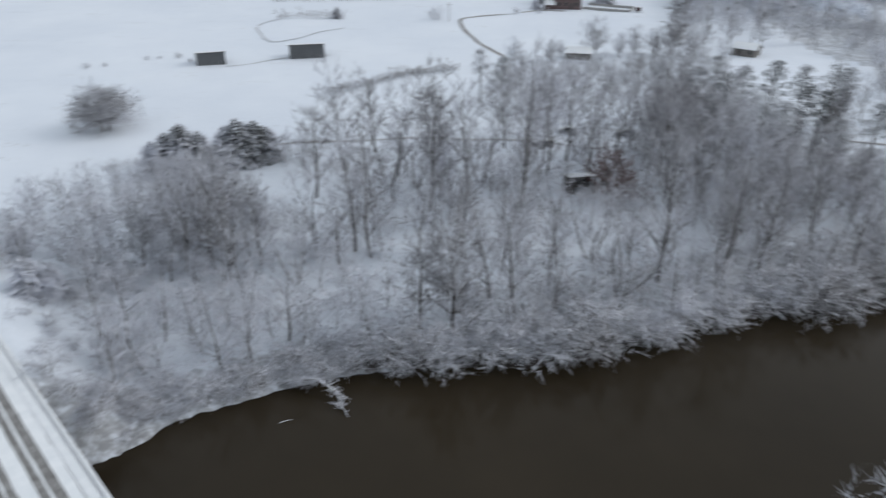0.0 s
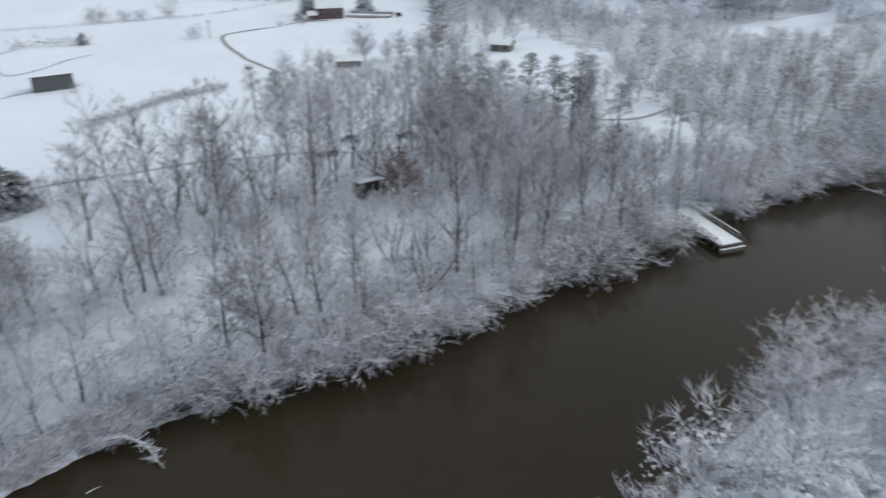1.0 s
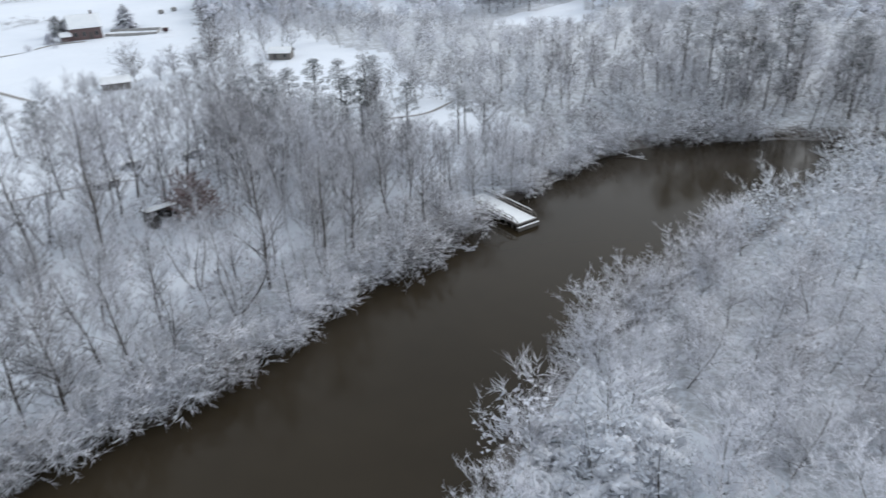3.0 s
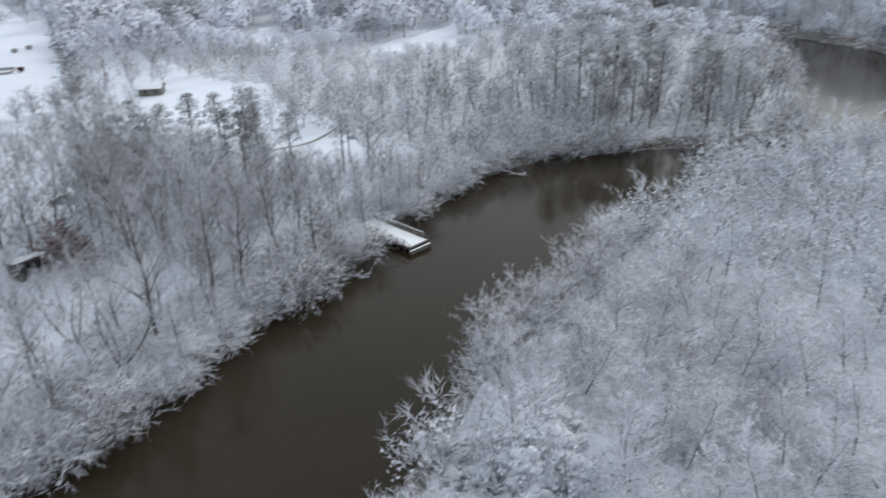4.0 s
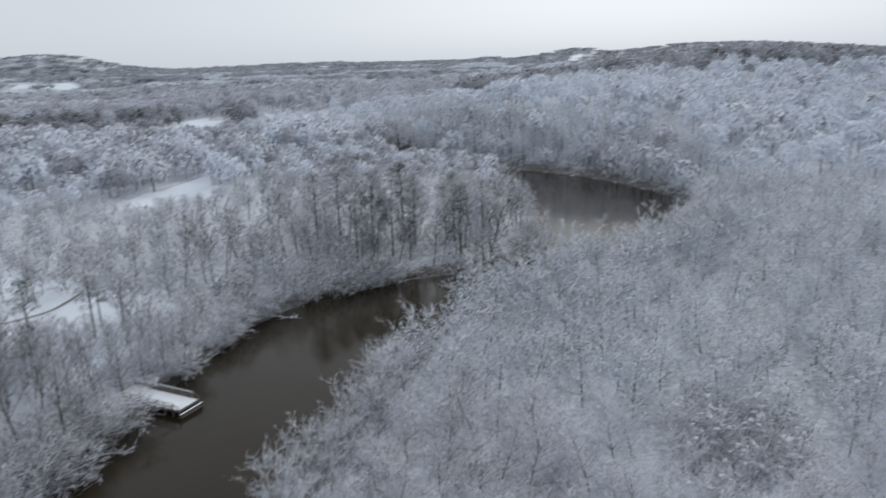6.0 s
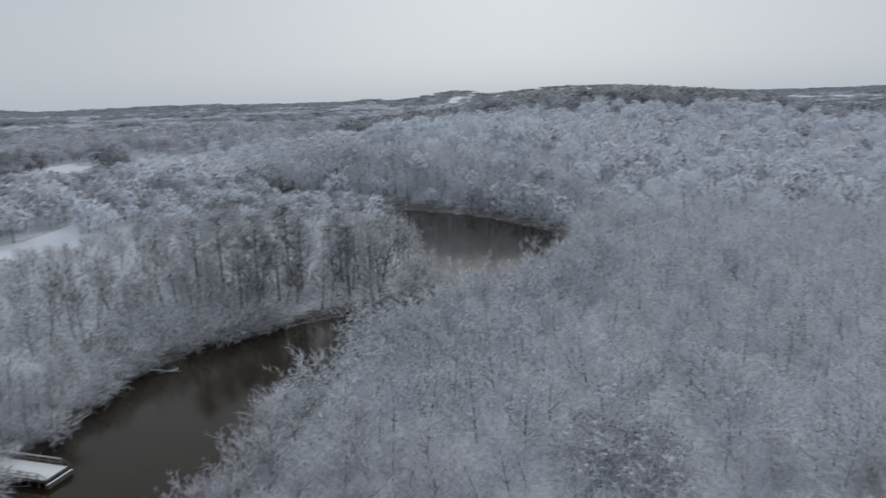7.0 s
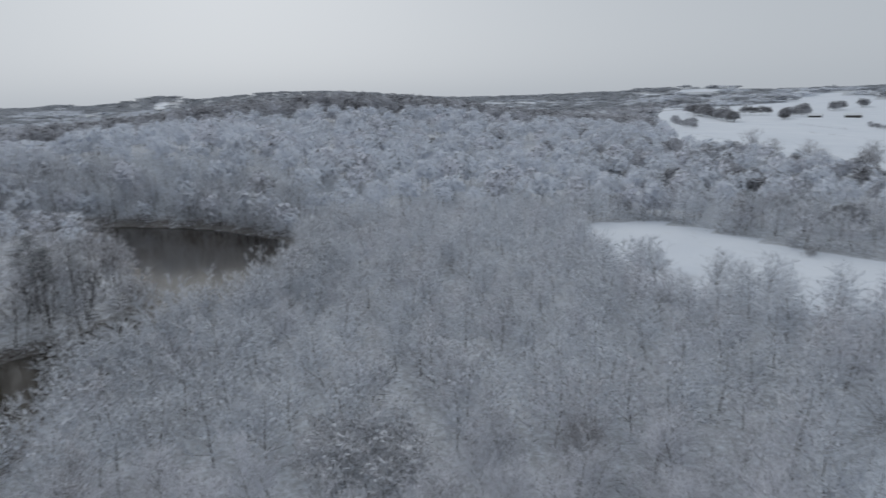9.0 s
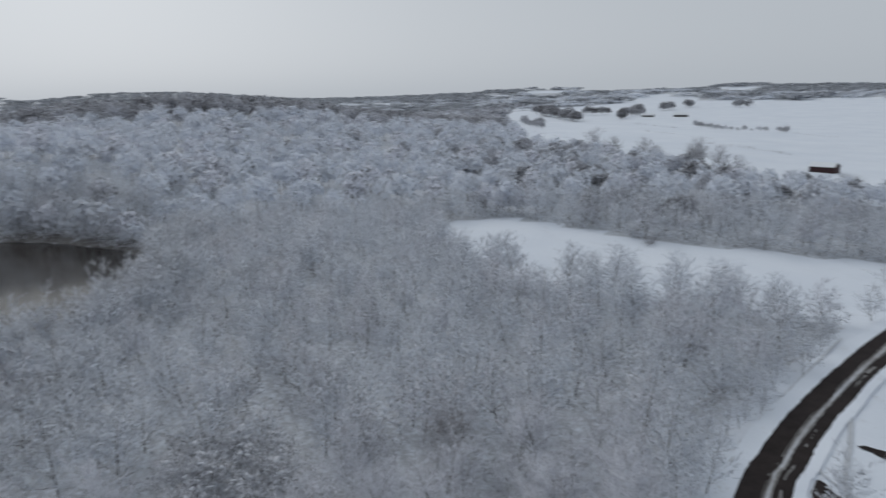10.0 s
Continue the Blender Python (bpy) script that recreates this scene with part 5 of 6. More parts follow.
def lean_to(name, x, y, rz, w, d, hf, hb, wall, label, group="", snowy=True, open_front=False):
    """A shed whose roof falls to the back; its front may stand open."""
    o = root(name, x, y, height1(x, y) - 0.1, rz, label, "shed", group)
    t = 0.12
    n = max(3, int(w / 1.1))
    for k in range(n):
        if open_front and 0 < k < n - 1:
            continue
        x0 = -w / 2 + w * k / n
        slab("wall_panel", (x0 + 0.01, x0 + w / n - 0.01, -d / 2, -d / 2 + t + 0.02 * (k % 2), -0.3, hf), wall, o)
    slab("wall", (-w / 2, w / 2, d / 2 - t, d / 2, -0.3, hb), wall, o)
    for sx in (-1, 1):
        bm = bmesh.new()
        x0, x1 = sorted((sx * w / 2, sx * (w / 2 - t)))
        out = [(-d / 2 + t + 0.03, -0.3), (d / 2 - t, -0.3), (d / 2 - t, hb), (-d / 2 + t + 0.03, hf)]
        a, b = [bm.verts.new((x0, p, q)) for p, q in out], [bm.verts.new((x1, p, q)) for p, q in out]
        bm.faces.new(a)
        bm.faces.new(b[::-1])
        for i in range(4):
            bm.faces.new((a[i], b[i], b[(i + 1) % 4], a[(i + 1) % 4]))
        bmesh.ops.recalc_face_normals(bm, faces=bm.faces[:])
        part("side_wall", bm, wall, o)
    ang = math.atan2(hb - hf, d)
    m = Matrix.Translation((0, -d / 2, hf + 0.02)) @ Matrix.Rotation(ang, 4, "X")
    r = slab("roof", (-w / 2 - 0.25, w / 2 + 0.25, -0.4, math.hypot(d, hf - hb) + 0.3, 0, 0.14), DARK_WOOD, o, m=m)
    if snowy:
        snow_pad("roof_snow", -w / 2 - 0.22, w / 2 + 0.22, -0.3, math.hypot(d, hf - hb) + 0.3, 0.145, 0.12, r, m, seed=9)
    return o


lean_to("field_shed", -58.6, 182.0, 20, 7.0, 4.5, 3.1, 2.3, IRON_GREY, "grey boarded field shed standing in the snowy pasture", "field sheds")
lean_to("field_shed", -35.5, 189.6, 11, 8.9, 5.0, 3.4, 2.5, IRON_GREY, "wider grey field shed beside the farm track", "field sheds")
gabled("farmhouse", 42.6, 255.0, -6, 9.2, 7.0, 3.7, 3.4, BRICK_RED, DARK_WOOD, "red brick farmhouse with a thickly snowed roof", "house",
       windows=((-3.0, 1.0, 1.1, 1.4), (-0.6, 1.0, 1.1, 1.4), (3.0, 1.0, 1.1, 1.4)), door=(1.3, 1.0, 2.1), chimney=True)
gabled("outhouse", 36.4, 252.8, -6, 3.0, 3.0, 1.7, 1.0, BRICK_RED, DARK_WOOD, "small brick outhouse with snowy roof beside the farmhouse", "outhouse")
lean_to("hut", 35.3, 187.0, -12, 6.4, 3.6, 1.7, 2.5, GREY_WOOD, "low grey wooden hut with snow sloping to its front")
gabled("cabin", 80.3, 191.0, -38, 6.0, 4.4, 2.1, 1.1, GREY_WOOD, DARK_WOOD, "grey wooden cabin with snowy roof at the wood's edge", "cabin", windows=((1.5, 0.8, 0.9, 0.9),), door=(-1.2, 0.9, 1.95))
lean_to("woodland_hut", 21.9, 105.0, 8, 4.6, 2.6, 2.9, 2.4, DARK_WOOD, "black tumbledown hut with open front and snowy roof", open_front=True)
lean_to("low_shelter", 18.2, 124.6, 4, 4.2, 1.8, 1.15, 0.9, DARK_WOOD, "low dark log shelter under snow beside the wood path", open_front=True)
gabled("red_barn", 265.0, -267.0, 24, 11.0, 7.0, 2.8, 1.7, BARN_RED, DARK_WOOD, "long red barn with snowy roof above the wood", "barn", snow=0.1)
gabled("far_barn", 855, -606, 55, 19, 9, 3.0, 2.6, DARK_WOOD, DARK_WOOD, "dark far barn with snowy roof among fields", "barn")
gabled("far_barn", 866, -562, 50, 15, 8, 2.6, 2.2, DARK_WOOD, DARK_WOOD, "smaller dark far barn with snowy roof among fields", "barn")


def garden_wall():
    x0, y0, x1, y1 = 47.8, 253.0, 62.0, 246.0
    ln, tn = math.hypot(x1 - x0, y1 - y0), math.degrees(math.atan2(y1 - y0, x1 - x0))
    o = root("garden_wall", x0, y0, height1(56, 248) - 0.1, tn, "snow-capped grey garden wall beside the farmhouse", "wall")
    slab("front_wall", (0, ln, 0, 0.3, -0.5, 1.0), CONCRETE, o)
    slab("end_wall", (ln - 0.3, ln, 0.31, 7.0, -0.5, 1.0), CONCRETE, o)
    slab("back_wall", (0, ln, 7.01, 7.3, -0.5, 1.2), CONCRETE, o)
    snow_pad("wall_snow", 0, ln, -0.03, 0.33, 1.0, 0.12, o)


garden_wall()
o = root("red_trailer", 65.0, 246.6, height1(65, 246.6), -20, "small red box trailer in the farmyard", "trailer")
slab("body", (-0.9, 0.9, -0.7, 0.7, 0.45, 1.6), BARN_RED, o, round_off=0.05)
for sy in (-0.72, 0.72):
    rod("wheel", (0, sy - 0.09, 0.32), (0, sy + 0.09, 0.32), 0.32, RUBBER, o, 14)
rod("tow_bar", (0.9, 0, 0.5), (1.8, 0, 0.42), 0.04, DARK_WOOD, o)
snow_pad("trailer_snow", -0.88, 0.88, -0.68, 0.68, 1.6, 0.14, o)


def build_car(x, y, rz, label):
    o = root("parked_car", x, y, height1(x, y), rz, label, "car", "cars in the wood")
    prism("body", [(-2.05, 0.35), (2.0, 0.35), (2.1, 0.6), (1.95, 0.82), (0.95, 0.93), (-1.9, 0.95), (-2.1, 0.75)], -0.85, 0.85, CAR_GREY, o)
    cab = prism("cabin", [(0.9, 0.93), (0.35, 1.42), (-1.2, 1.45), (-1.85, 0.95)], -0.74, 0.74, GLASS_DARK, o, "dark glazed cabin")
    prism("roof", [(0.36, 1.43), (0.2, 1.49), (-1.1, 1.51), (-1.22, 1.455)], -0.72, 0.72, CAR_GREY, cab)
    snow_pad("car_snow", -1.25, 0.35, -0.72, 0.72, 1.51, 0.14, o)
    snow_pad("bonnet_snow", 0.95, 1.95, -0.8, 0.8, 0.93, 0.10, o)
    snow_pad("boot_snow", -2.05, -1.7, -0.8, 0.8, 0.955, 0.10, o)
    snow_pad("windscreen_snow", 0.0, 0.66, -0.7, 0.7, 0.0, 0.07, o, Matrix.Translation((0.36, 0, 1.45)) @ Matrix.Rotation(0.74, 4, "Y"))
    for wx in (-1.3, 1.3):
        for wy in (-0.8, 0.8):
            t = rod("wheel", (wx, wy - 0.1, 0.32), (wx, wy + 0.1, 0.32), 0.32, RUBBER, o, 16)
            rod("rim", (wx, wy - 0.11, 0.32), (wx, wy + 0.11, 0.32), 0.19, IRON_GREY, t, 12)


build_car(35.0, 129.6, 160, "grey car covered in snow on a woodland track")
build_car(24.0, 131.0, 150, "grey car under thick snow between bare trees")


def bale(x, y, rz, label):
    o = root("hay_bale", x, y, height1(x, y) - 0.05, rz, label, "bale", "bales in the field")
    rod("bale_body", (-0.7, 0, 0.75), (0.7, 0, 0.75), 0.78, MUD, o, 20)
    snow_pad("bale_snow", -0.68, 0.68, -0.45, 0.45, 1.42, 0.18, o)


for bx, by in ((73.7, 281), (79, 283)):
    bale(bx, by, 25, "round brown hay bale capped with snow")

o = root("utility_pole", 2.1, 232.4, height1(2.1, 232.4), 0, "bare wooden pole standing in the snowy field", "pole")
rod("shaft", (0, 0, -0.4), (0, 0, 5.6), 0.13, GREY_WOOD, o, 10, r1=0.10)
slab("cross_arm", (-0.7, 0.7, -0.06, 0.06, 5.0, 5.12), GREY_WOOD, o)

# ---------------- farm tracks, hedges and fences ----------------
band("farm_track", curve_points([(16.3, 189), (14, 194), (9.6, 207), (6.0, 226), (6.5, 236), (14, 241), (22.5, 245), (33, 249.5), (41, 249)], 1.5), -0.6, 0.6, 0.08, MUD, "slushy grey farm drive curving to the farmhouse", "track", on_ground=True, ragged=0.07, seed=14)
band("farm_track", curve_points([(-30, 224), (-36, 219), (-47, 205), (-54, 217), (-57, 228), (-52, 238)], 1.5), -0.35, 0.35, 0.08, TRACKED, "faint farm track looping through snow", "track", on_ground=True, ragged=0.06, seed=15)
band("farm_track", curve_points([(-54, 179), (-47, 183), (-41, 187), (-30, 190)], 1.5), -0.4, 0.4, 0.08, TRACKED, "trodden path between the two sheds", "track", on_ground=True, ragged=0.07, seed=16)
band("farm_track", curve_points([(76, 128.5), (84, 126.5), (94, 130)], 1.0), -0.9, -0.1, 0.08, MUD, "muddy track crossing the little clearing", "track", on_ground=True, ragged=0.06, seed=17)
band("farm_track", curve_points([(-40, 121.7), (-29, 124.4), (-15, 126), (-2.4, 127.3), (11, 127), (21, 125.6), (28, 123)], 1.0), -0.3, 0.3, 0.08, MUD, "narrow muddy path through the wood", "track", on_ground=True, ragged=0.06, seed=18)


def along(pts, step, seed, wob=0.4):
    r = np.random.RandomState(seed)
    p = curve_points(pts, step)
    p = p[:, :2] + r.normal(0, wob, (len(p), 2))
    return np.column_stack([p, height(p[:, 0], p[:, 1]) - 0.1])


HEDGE = [(*k, BARK, TWIG_DARK) for k in MID_BUSH]
FAR_HEDGE = [(*k, BARK, TWIG_RIDGE) for k in FAR_SNOWY[:2]]
FARM_HEDGES = [([(-96, 82), (-68.5, 101.7), (-62, 106.4), (-55.2, 112.2), (-48.3, 117), (-40, 121.7)], 0.7, (0.22, 0.42)), ([(-24, 155), (-19.3, 158.7), (-12.8, 165.6), (-7.3, 170.4), (3.2, 175.8)], 0.7, (0.36, 0.75)),
               ([(-53, 239), (-45, 240), (-33, 238.5)], 1.6, (0.3, 0.9)), ([(-60, 268), (-37, 269.4), (-17, 269.2), (-2.3, 268.7), (15.2, 277), (34, 288)], 0.8, (0.16, 0.32)),
               ([(-70, 338), (-44.5, 327), (-18.7, 315), (14.3, 295), (40, 286)], 1.4, (0.3, 0.7)), ([(-110, 330), (-20, 335), (40, 345), (90, 350)], 2.2, (0.5, 1.6)),
               ([(33, 250), (36, 249)], 1.0, (0.3, 0.5)), ([(66, 205), (76, 236), (90, 280)], 2.0, (0.6, 1.7))]
EAST_HEDGES = [([(534, -488), (528, -484)], 1.5, (0.6, 1.0)), ([(505, -472), (475, -459), (458, -470)], 3, (0.15, 0.35)), ([(557, -229), (470, -232), (380, -229)], 5, (0.15, 0.4)),
               ([(390, -297), (360, -300), (323, -301)], 4, (0.2, 0.5)), ([(232, -252), (250, -262)], 1.6, (0.4, 0.9)), ([(510, -470), (560, -440), (640, -470)], 5, (0.3, 1.1)),
               ([(760, -400), (900, -440), (1010, -470)], 8, (1.6, 3.2)), ([(620, -290), (700, -310), (760, -330)], 8, (0.6, 2.0)), ([(430, -330), (500, -340), (560, -360)], 5, (0.1, 0.3)),
               ([(600, -420), (690, -430)], 6, (0.15, 0.5))]
FAR_FIELD_HEDGES = [([(1019, -494), (1060, -497), (1100, -500)], 7, (1.8, 3.0)), ([(984, -528), (976, -545), (968, -560)], 5, (1.8, 3.0)), ([(902, -546), (897, -557), (892, -567)], 4, (1.6, 2.6)),
                    ([(1066, -864), (1057, -872), (1048, -880)], 5, (1.8, 3.0)), ([(800, -480), (830, -500), (860, -520)], 6, (1.2, 2.6)), ([(930, -590), (975, -605), (1000, -640)], 7, (1.5, 3.0)),
                    ([(1040, -700), (1070, -740)], 7, (1.6, 3.0)), ([(1110, -800), (1140, -830)], 8, (1.8, 3.2))]
for i, (pts, step, sc) in enumerate(FARM_HEDGES + EAST_HEDGES + FAR_FIELD_HEDGES):
    far_off = step >= 4 and sc[1] > 1
    grove("hedgerow", FAR_HEDGE if far_off else HEDGE, along(pts, step, 60 + i), tuple(0.42 * q for q in sc) if far_off else sc, 80 + i, "brown leafless hedgerow dusted with snow", "hedge")


def place(kind, arrays, wood_mat, fine_mat, spots, label, category, group, seed):
    things = [thing_tree(kind, *k, wood_mat, fine_mat, label, category, group) for k in arrays]
    r = random.Random(seed)
    for x, y, sc in spots:
        o = copy_thing(r.choice(things), pose(x, y, height1(x, y) - 0.1, 0, 0, r.uniform(0, 360)))
        o.scale = [sc] * 3
    for t in things:
        for o in (*t.children, t):
            bpy.data.objects.remove(o)


place("field_fir", FIELD_FIR, BARK, NEEDLES_SNOWED, [(-47.6, 110.6, 0.8), (-45.2, 111.0, 1.0), (-42.8, 111.6, 1.15), (-40.2, 112.2, 1.0), (-43.6, 113.6, 1.1), (-36.8, 115.6, 0.95), (-34.6, 115.2, 1.15), (-32.0, 116.2, 1.05), (-30.2, 117.4, 0.85), (-49.2, 73.2, 0.72), (-47.0, 73.8, 0.6),
                                              (36.0, 263, 0.95), (38.5, 262.5, 0.8), (56.8, 263, 1.15), (-34, 239, 0.55), (31.5, 252, 0.5)],
      "dark green fir with snow lying on its boughs", "fir tree", "firs by the fields", 5)
place("pine_tree", TALL_PINE, BARK, NEEDLES, [(48, 138, 0.66), (52, 136, 0.72), (57, 134, 0.66), (62, 133, 0.74), (67, 131, 0.7), (72, 129, 0.75), (77, 134, 0.66), (43, 140, 0.62), (50, 124, 0.7), (56, 121, 0.66), (61, 118, 0.72), (66, 121, 0.62), (46, 120, 0.6), (71, 112, 0.66), (54, 110, 0.68), (63, 108, 0.6), (80, 108, 0.62), (84, 111, 0.56), (8, 148, 0.6), (12, 143, 0.6)],
      "tall pine with dark snow-dusted needles high up", "pine tree", "pines in the wood", 6)
place("pine_tree", TALL_PINE, BARK, NEEDLES, [(140, 102, 1.1), (147, 100, 1.05), (151, 93, 1.05), (142, 92, 0.85), (149, 86, 0.8), (157, 84, 1.05), (162, 90, 1.05), (159, 72, 0.95), (166, 77, 1.0), (171, 71, 0.88), (164, 66, 0.8)],
      "tall pine with dark snow-dusted needles high up", "pine tree", "pines in the wood", 16)
FIELD_TREE = grow(131, 9.0, 0.24, 3.6, 6.6, 5.0, 60, 7, 22, 0.8, 0.05, stems=3, soft=0.4, fan=0.3)
FIELD_TREE = (FIELD_TREE[0], np.vstack([FIELD_TREE[1], billow(132, 7.6, 6.6, 26, 520, 0.13, 1.2)[1]]))
place("field_tree", [FIELD_TREE], BARK, TWIG_BROWN, [(-63.8, 130.5, 1.0)], "broad brown leafless tree alone in the snowy field", "tree", "", 7)
place("dense_tree", [grow(135, 17, 0.24, 9.2, 4.3, 7.6, 40, 6, 20, 0.9, 0.042, soft=0.2)], BARK, TWIG_BROWN, [(1.3, 70.8, 1.0), (-31, 83, 0.92), (-35.5, 85, 0.8), (-27, 79, 0.85), (-38.5, 80, 0.68), (-25, 86, 0.7), (-33, 80, 0.8), (-29, 87, 0.9), (-34, 89, 0.8), (-28, 83.5, 0.75), (68, 118, 0.8)], "dense grey leafless tree with many fine twigs", "tree", "dense trees of the north bank", 18)
place("brown_leaved_tree", [grow(133, 8.5, 0.15, 4.6, 4.0, 3.6, 34, 6, 22, 0.4, 0.10)], BARK, LEAVES, [(25.2, 101.0, 0.95), (27.4, 99.5, 0.75), (26.0, 104.5, 0.95)], "small tree still holding its dead brown leaves", "tree", "", 8)
place("field_edge_tree", DOME, BARK, TWIG_MID, [(158.8, -66.5, 1.2), (150.5, -77, 1.0), (144, -86, 1.05), (131, -93, 1.1), (124, -99, 1.0), (166, -65, 1.0), (141, -78, 0.95), (118, -98, 0.95), (136, -84, 0.9), (112, -104, 0.9), (18, 180, 0.7), (-8, 300, 0.7)],
      "rounded leafless tree white with snow at the field edge", "tree", "trees at the field edge", 9)
place("field_edge_tree", DOME, BARK, TWIG_BROWN, [(40.5, 190, 0.98), (46, 189, 0.6), (50.5, 191, 0.72), (56, 190, 0.7), (61, 192, 0.8), (31, 188.5, 0.45), (27, 184, 0.55), (65, 188, 0.75)],
      "rounded brown leafless tree behind the low hut", "tree", "trees at the field edge", 20)
place("field_bush", BUSH, BARK, TWIG_BROWN, [(-2.0, 236.3, 0.95), (-88, 177, 0.4), (-84, 178.5, 0.25), (-75.8, 185, 0.3), (-73, 186, 0.22), (-68.5, 187, 0.35), (-64, 183, 0.3), (175, -115, 0.75), (175.8, -117, 0.6), (520, -476, 1.5), (523, -480, 1.2), (-32.4, 273.6, 1.3), (-35, 275, 0.9), (-24.5, 272, 0.9), (-18.9, 270.5, 1.0), (-9.8, 273.6, 1.4), (24.6, 246, 0.5), (32, 245.6, 0.4)], "dark leafless bush standing in the snow", "bush", "bushes in the fields", 10)
place("field_edge_tree", DOME, BARK, TWIG_BROWN, [(352, -196, 1.5), (338, -198, 1.2), (303, -226, 1.35), (295, -221, 1.15), (324, -207, 1.25), (279, -220, 1.25), (262, -216, 1.1), (291, -212, 1.1), (310, -206, 1.0)], "rounded bare brown tree at the edge of the east fields", "tree", "trees at the field edge", 19)

def snow_load(seed, h, r, lumps, big):
    """Uneven pillows of snow lying on the boughs of a bush."""
    rnd = random.Random(seed)
    bm = bmesh.new()
    for i in range(lumps):
        k, a = math.sqrt((i + 0.2) / lumps), i * 2.4 + rnd.uniform(-0.5, 0.5)
        size = big * r * rnd.choice((0.06, 0.08, 0.1, 0.14, 0.2, 0.29))
        c = Vector((r * 0.85 * k * math.cos(a), r * 0.85 * k * math.sin(a), h * (0.95 - 0.55 * k * k) + rnd.uniform(-0.25, 0.15)))
        turn = Euler((rnd.gauss(0, 0.3) - 0.5 * k * math.sin(a), rnd.gauss(0, 0.3) + 0.5 * k * math.cos(a), rnd.uniform(0, 6.28))).to_matrix()
        lump = bmesh.ops.create_icosphere(bm, subdivisions=2, radius=1.0)["verts"]
        wide = rnd.uniform(0.7, 2.0)
        for v in lump:
            p = v.co * (1 + 0.8 * noise.noise(v.co * 1.7 + Vector((seed * 3.1, i * 5.7, 0))) + 0.25 * noise.noise(v.co * 4.3 + Vector((i * 2.3, seed, 4))))
            v.co = c + turn @ Vector((p.x * size * wide, p.y * size, p.z * size * (0.5 if p.z > 0 else 0.25)))
    for f in bm.faces:
        f.smooth = True
    return bm


HEAVY = twig_mat("heavily_snowed_leaves", (0.10, 0.095, 0.09), (0.21, 0.195, 0.19), 1.08, snow=(0.84, 0.855, 0.91), grain=0.4, lay=0.4, thin=0.15)
CLOTTED = plain("clotted_snow_on_boughs", (0.56, 0.58, 0.63), (0.84, 0.86, 0.90), 3.5, 0.75, b_scale=9.0, b_strength=0.5)


def mounded_bushes(spots, lumps, big, seed):
    things = []
    for i in range(3):
        w, f = grow(141 + i, 4.2, 0.07, 2.2, 2.3, 2.1, 30, 5, 13, 0.42, 0.055, stems=5, sides=4, droop=0.15, soft=0.4)
        t = thing_tree("snow_mounded_bush", w, f, BARK, HEAVY, "evergreen bush weighed down under clumps of snow", "bush", "snow-mounded bushes")
        load = part("snow_load", snow_load(seed + i, 3.8, 2.3, lumps, big), CLOTTED, t)
        tagged(load, "rounded clumps of fresh snow", kind="stuff")
        things.append(t)
    r = random.Random(seed)
    for x, y, sc in spots:
        o = copy_thing(r.choice(things), pose(x, y, height1(x, y) - 0.1, r.gauss(0, 6), r.gauss(0, 6), r.uniform(0, 360)))
        o.scale = [sc] * 3
    for t in things:
        for o in (*t.children, t):
            bpy.data.objects.remove(o)


mounded_bushes([(39.0, 36.5, 0.9), (34.0, 31.5, 0.8), (37, 27, 1.0), (40.5, 33.5, 1.15), (36.5, 33.0, 0.9), (44.0, 30.5, 1.2), (33.0, 33.5, 0.7), (47.0, 32.0, 1.0), (38.5, 29.5, 1.3), (42, 27, 1.0), (35, 29, 1.0), (35.5, 35.0, 0.7), (37.5, 38.2, 0.7), (31.5, 31.0, 0.6)], 64, 1.0, 11)
mounded_bushes([(52, 21, 0.9), (77, 1, 1.4), (81, 5, 1.6), (84, 0, 1.4), (87, 5, 1.5), (83, 9, 1.35), (76, 7, 1.3), (89, 1, 1.4), (72, 3, 1.1), (80, -3, 1.35), (86, -4, 1.3), (69, 7, 0.95), (70, -1, 0.95), (91, 8, 1.2), (66, 3, 0.8), (75, -6, 1.1),
                (57, -2, 0.9), (60, 4, 0.8), (66, 20, 0.9), (46, -22, 0.9), (52, -30, 1.0), (68, -34, 0.9)], 26, 0.42, 150)


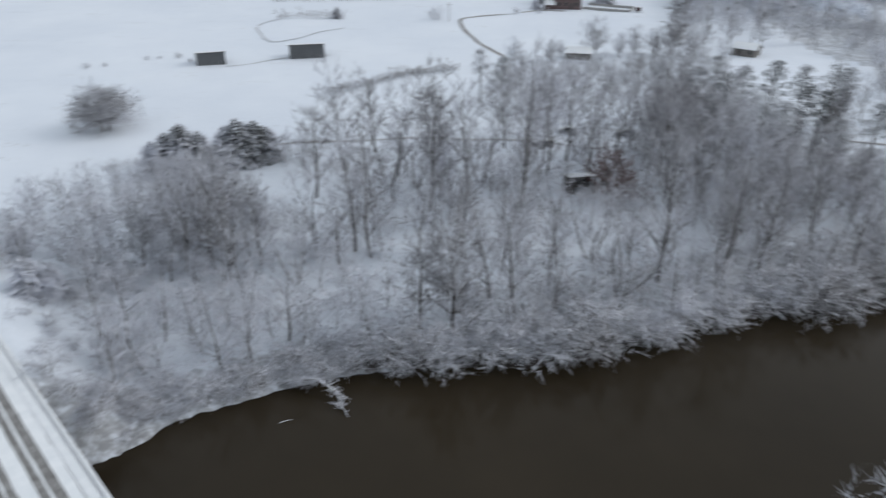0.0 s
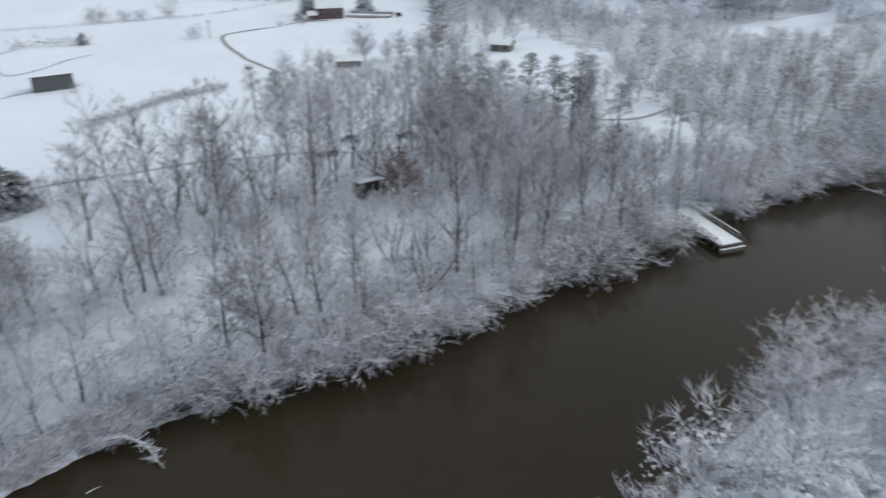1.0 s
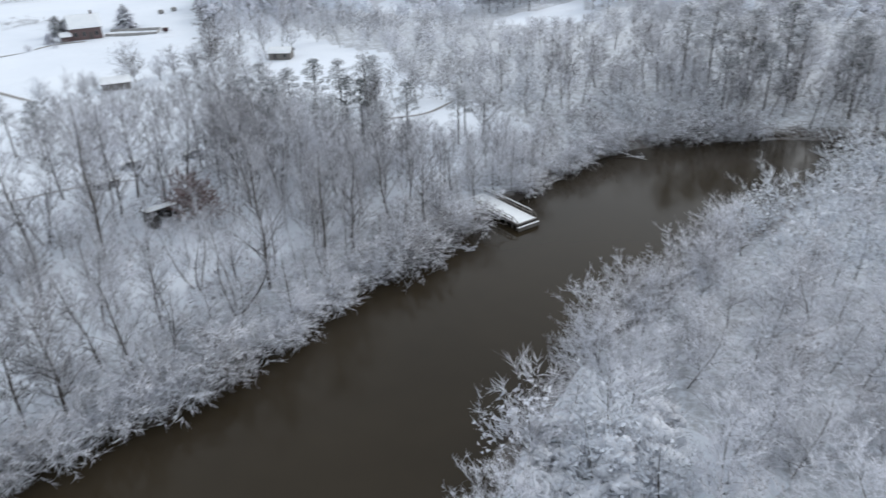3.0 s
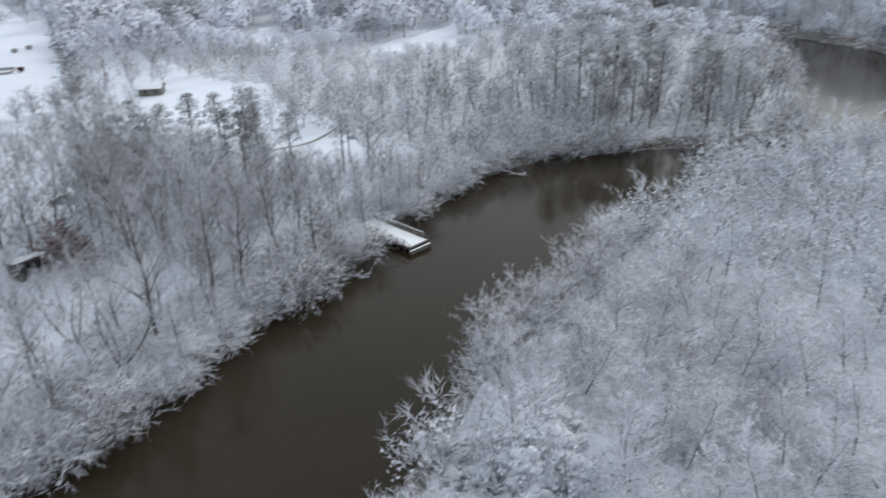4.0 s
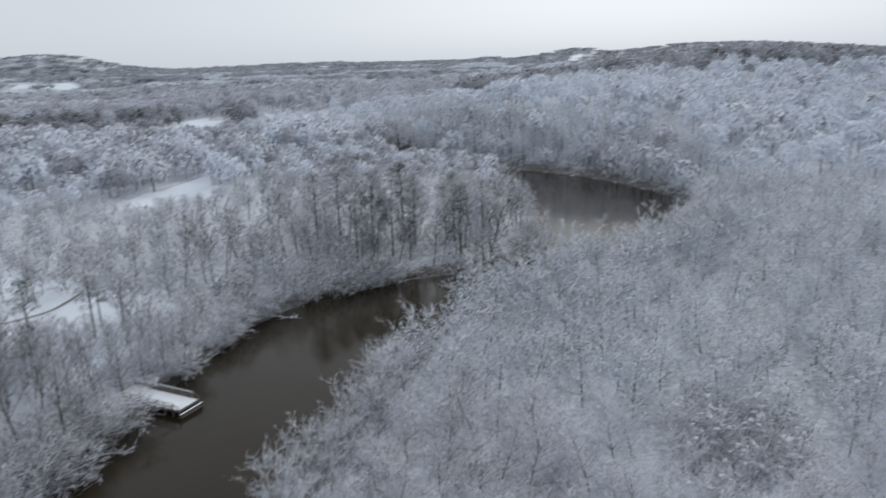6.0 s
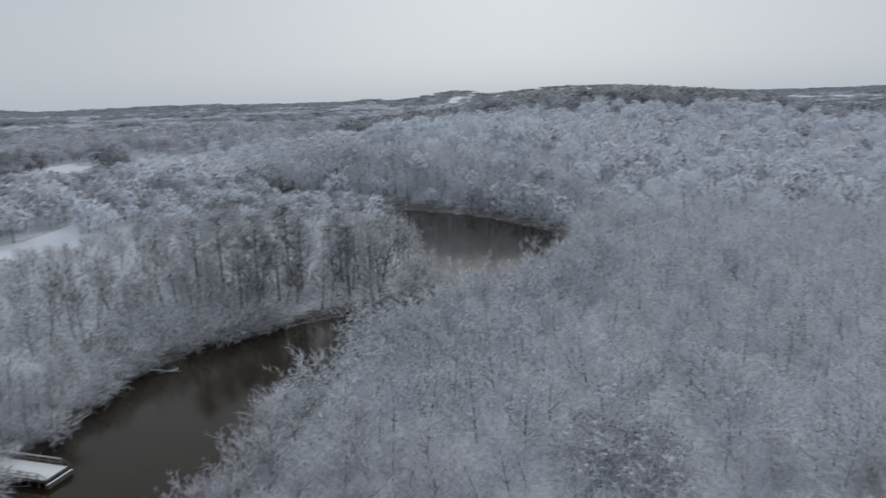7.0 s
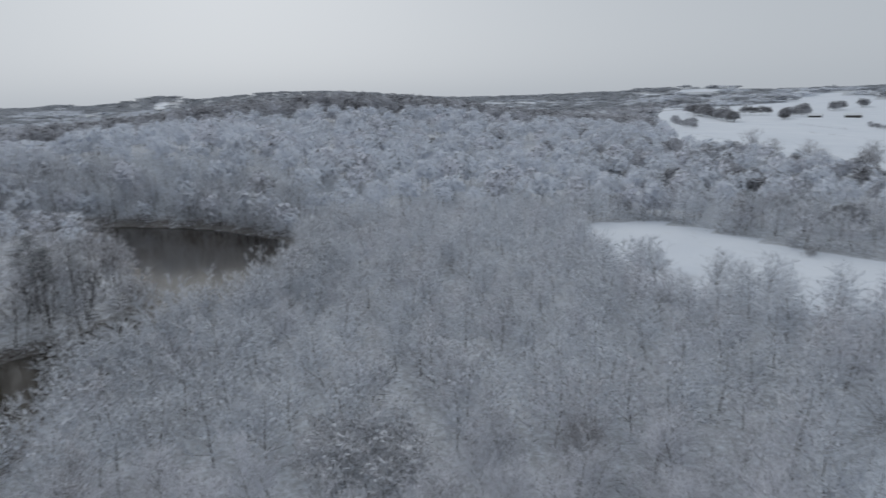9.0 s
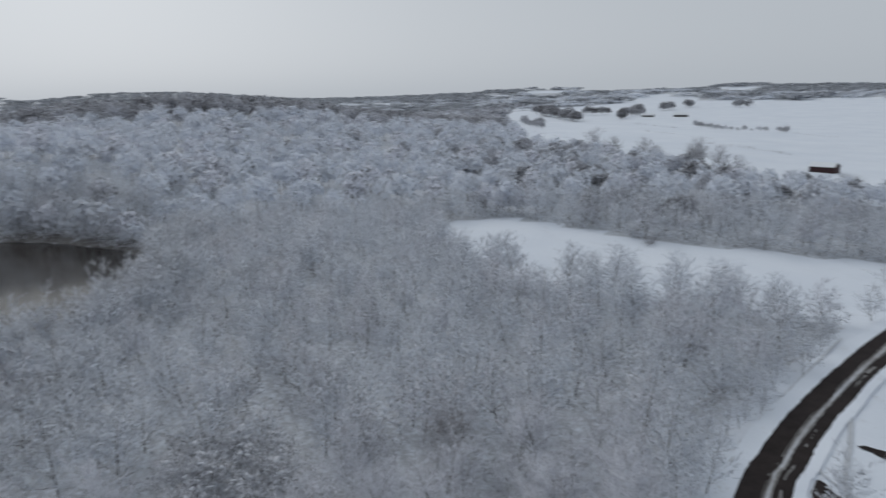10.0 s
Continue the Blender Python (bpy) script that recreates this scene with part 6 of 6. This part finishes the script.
# ---------------- fallen wood in the river ----------------
def fallen(name, pts, r, twigs, label, seed):
    rnd = random.Random(seed)
    wood, fine = Soup(), Soup()
    p = [Vector(q) for q in pts]
    for i in range(len(p) - 1):
        k = i / (len(p) - 1)
        wood.cone(p[i], p[i + 1], r * (1 - 0.7 * k), r * (1 - 0.7 * (k + 1 / (len(p) - 1))), 6)
        for j in range(twigs):
            if rnd.random() > 0.25 + k:
                continue
            q = p[i].lerp(p[i + 1], rnd.random())
            e = q + heading(rnd.uniform(0, 6.28), rnd.uniform(-0.1, 0.8)) * rnd.uniform(0.5, 1.6)
            fine.cone(q, e, 0.05, 0.0, 3)
            for n in range(5):
                w = q.lerp(e, rnd.random())
                fine.blade(w, w + heading(rnd.uniform(0, 6.28), rnd.uniform(-0.2, 0.8)) * 0.6, 0.08, rnd)
    root_ob = new(name)
    for nm, arr, mat in (("stem", wood.array(), BARK), ("spray", fine.array(), SHRUB_WHITE)):
        if len(arr):
            ob = new(nm, tri_mesh(nm, arr, mat))
            ob.parent = root_ob
            if nm == "spray":
                tagged(ob, "snow-coated twigs", kind="stuff")
    tagged(root_ob, label, "branch", "fallen wood")


fallen("fallen_branch", [(-17.2, 61.8, 0.5), (-15.8, 61.7, 1.0), (-13.5, 61.4, 1.3), (-11.4, 60.2, 0.8), (-10.2, 57.8, 0.1)], 0.17, 20, "snowy branch fallen into the river from the bank", 1)
fallen("fallen_branch", [(107.0, 91.0, 0.8), (107.6, 89, 0.5), (108.2, 87, 0.3), (109.5, 85.2, 0.0)], 0.12, 5, "thin fallen branch reaching out over the water", 2)
fallen("drifting_stick", [(-16.5, 55.9, 0.04), (-15.9, 56.2, 0.06), (-15.3, 56.4, 0.04)], 0.06, 0, "pale stick drifting on the brown water", 3)
fallen("fallen_branch", [(40, 77.5, 0.8), (41.5, 76, 0.5), (43, 74.6, 0.2)], 0.10, 12, "snowy limb drooping from the bank into the water", 4)
fallen("fallen_branch", [(-2, 66.5, 0.8), (-1, 64.8, 0.6), (0.5, 63.2, 0.2)], 0.10, 14, "snowy limb hanging over the dark water", 5)
fallen("fallen_branch", [(55, 79, 0.8), (56.8, 77, 0.6), (58.5, 75.4, 0.2)], 0.10, 14, "white snow-laden limb leaning over the water", 6)
fallen("fallen_branch", [(79.6, 84.8, -0.2), (79.0, 86.2, 1.3), (78.2, 87.6, 2.4), (77.4, 88.8, 3.3)], 0.13, 3, "pale bare branch leaning out of the water", 7)
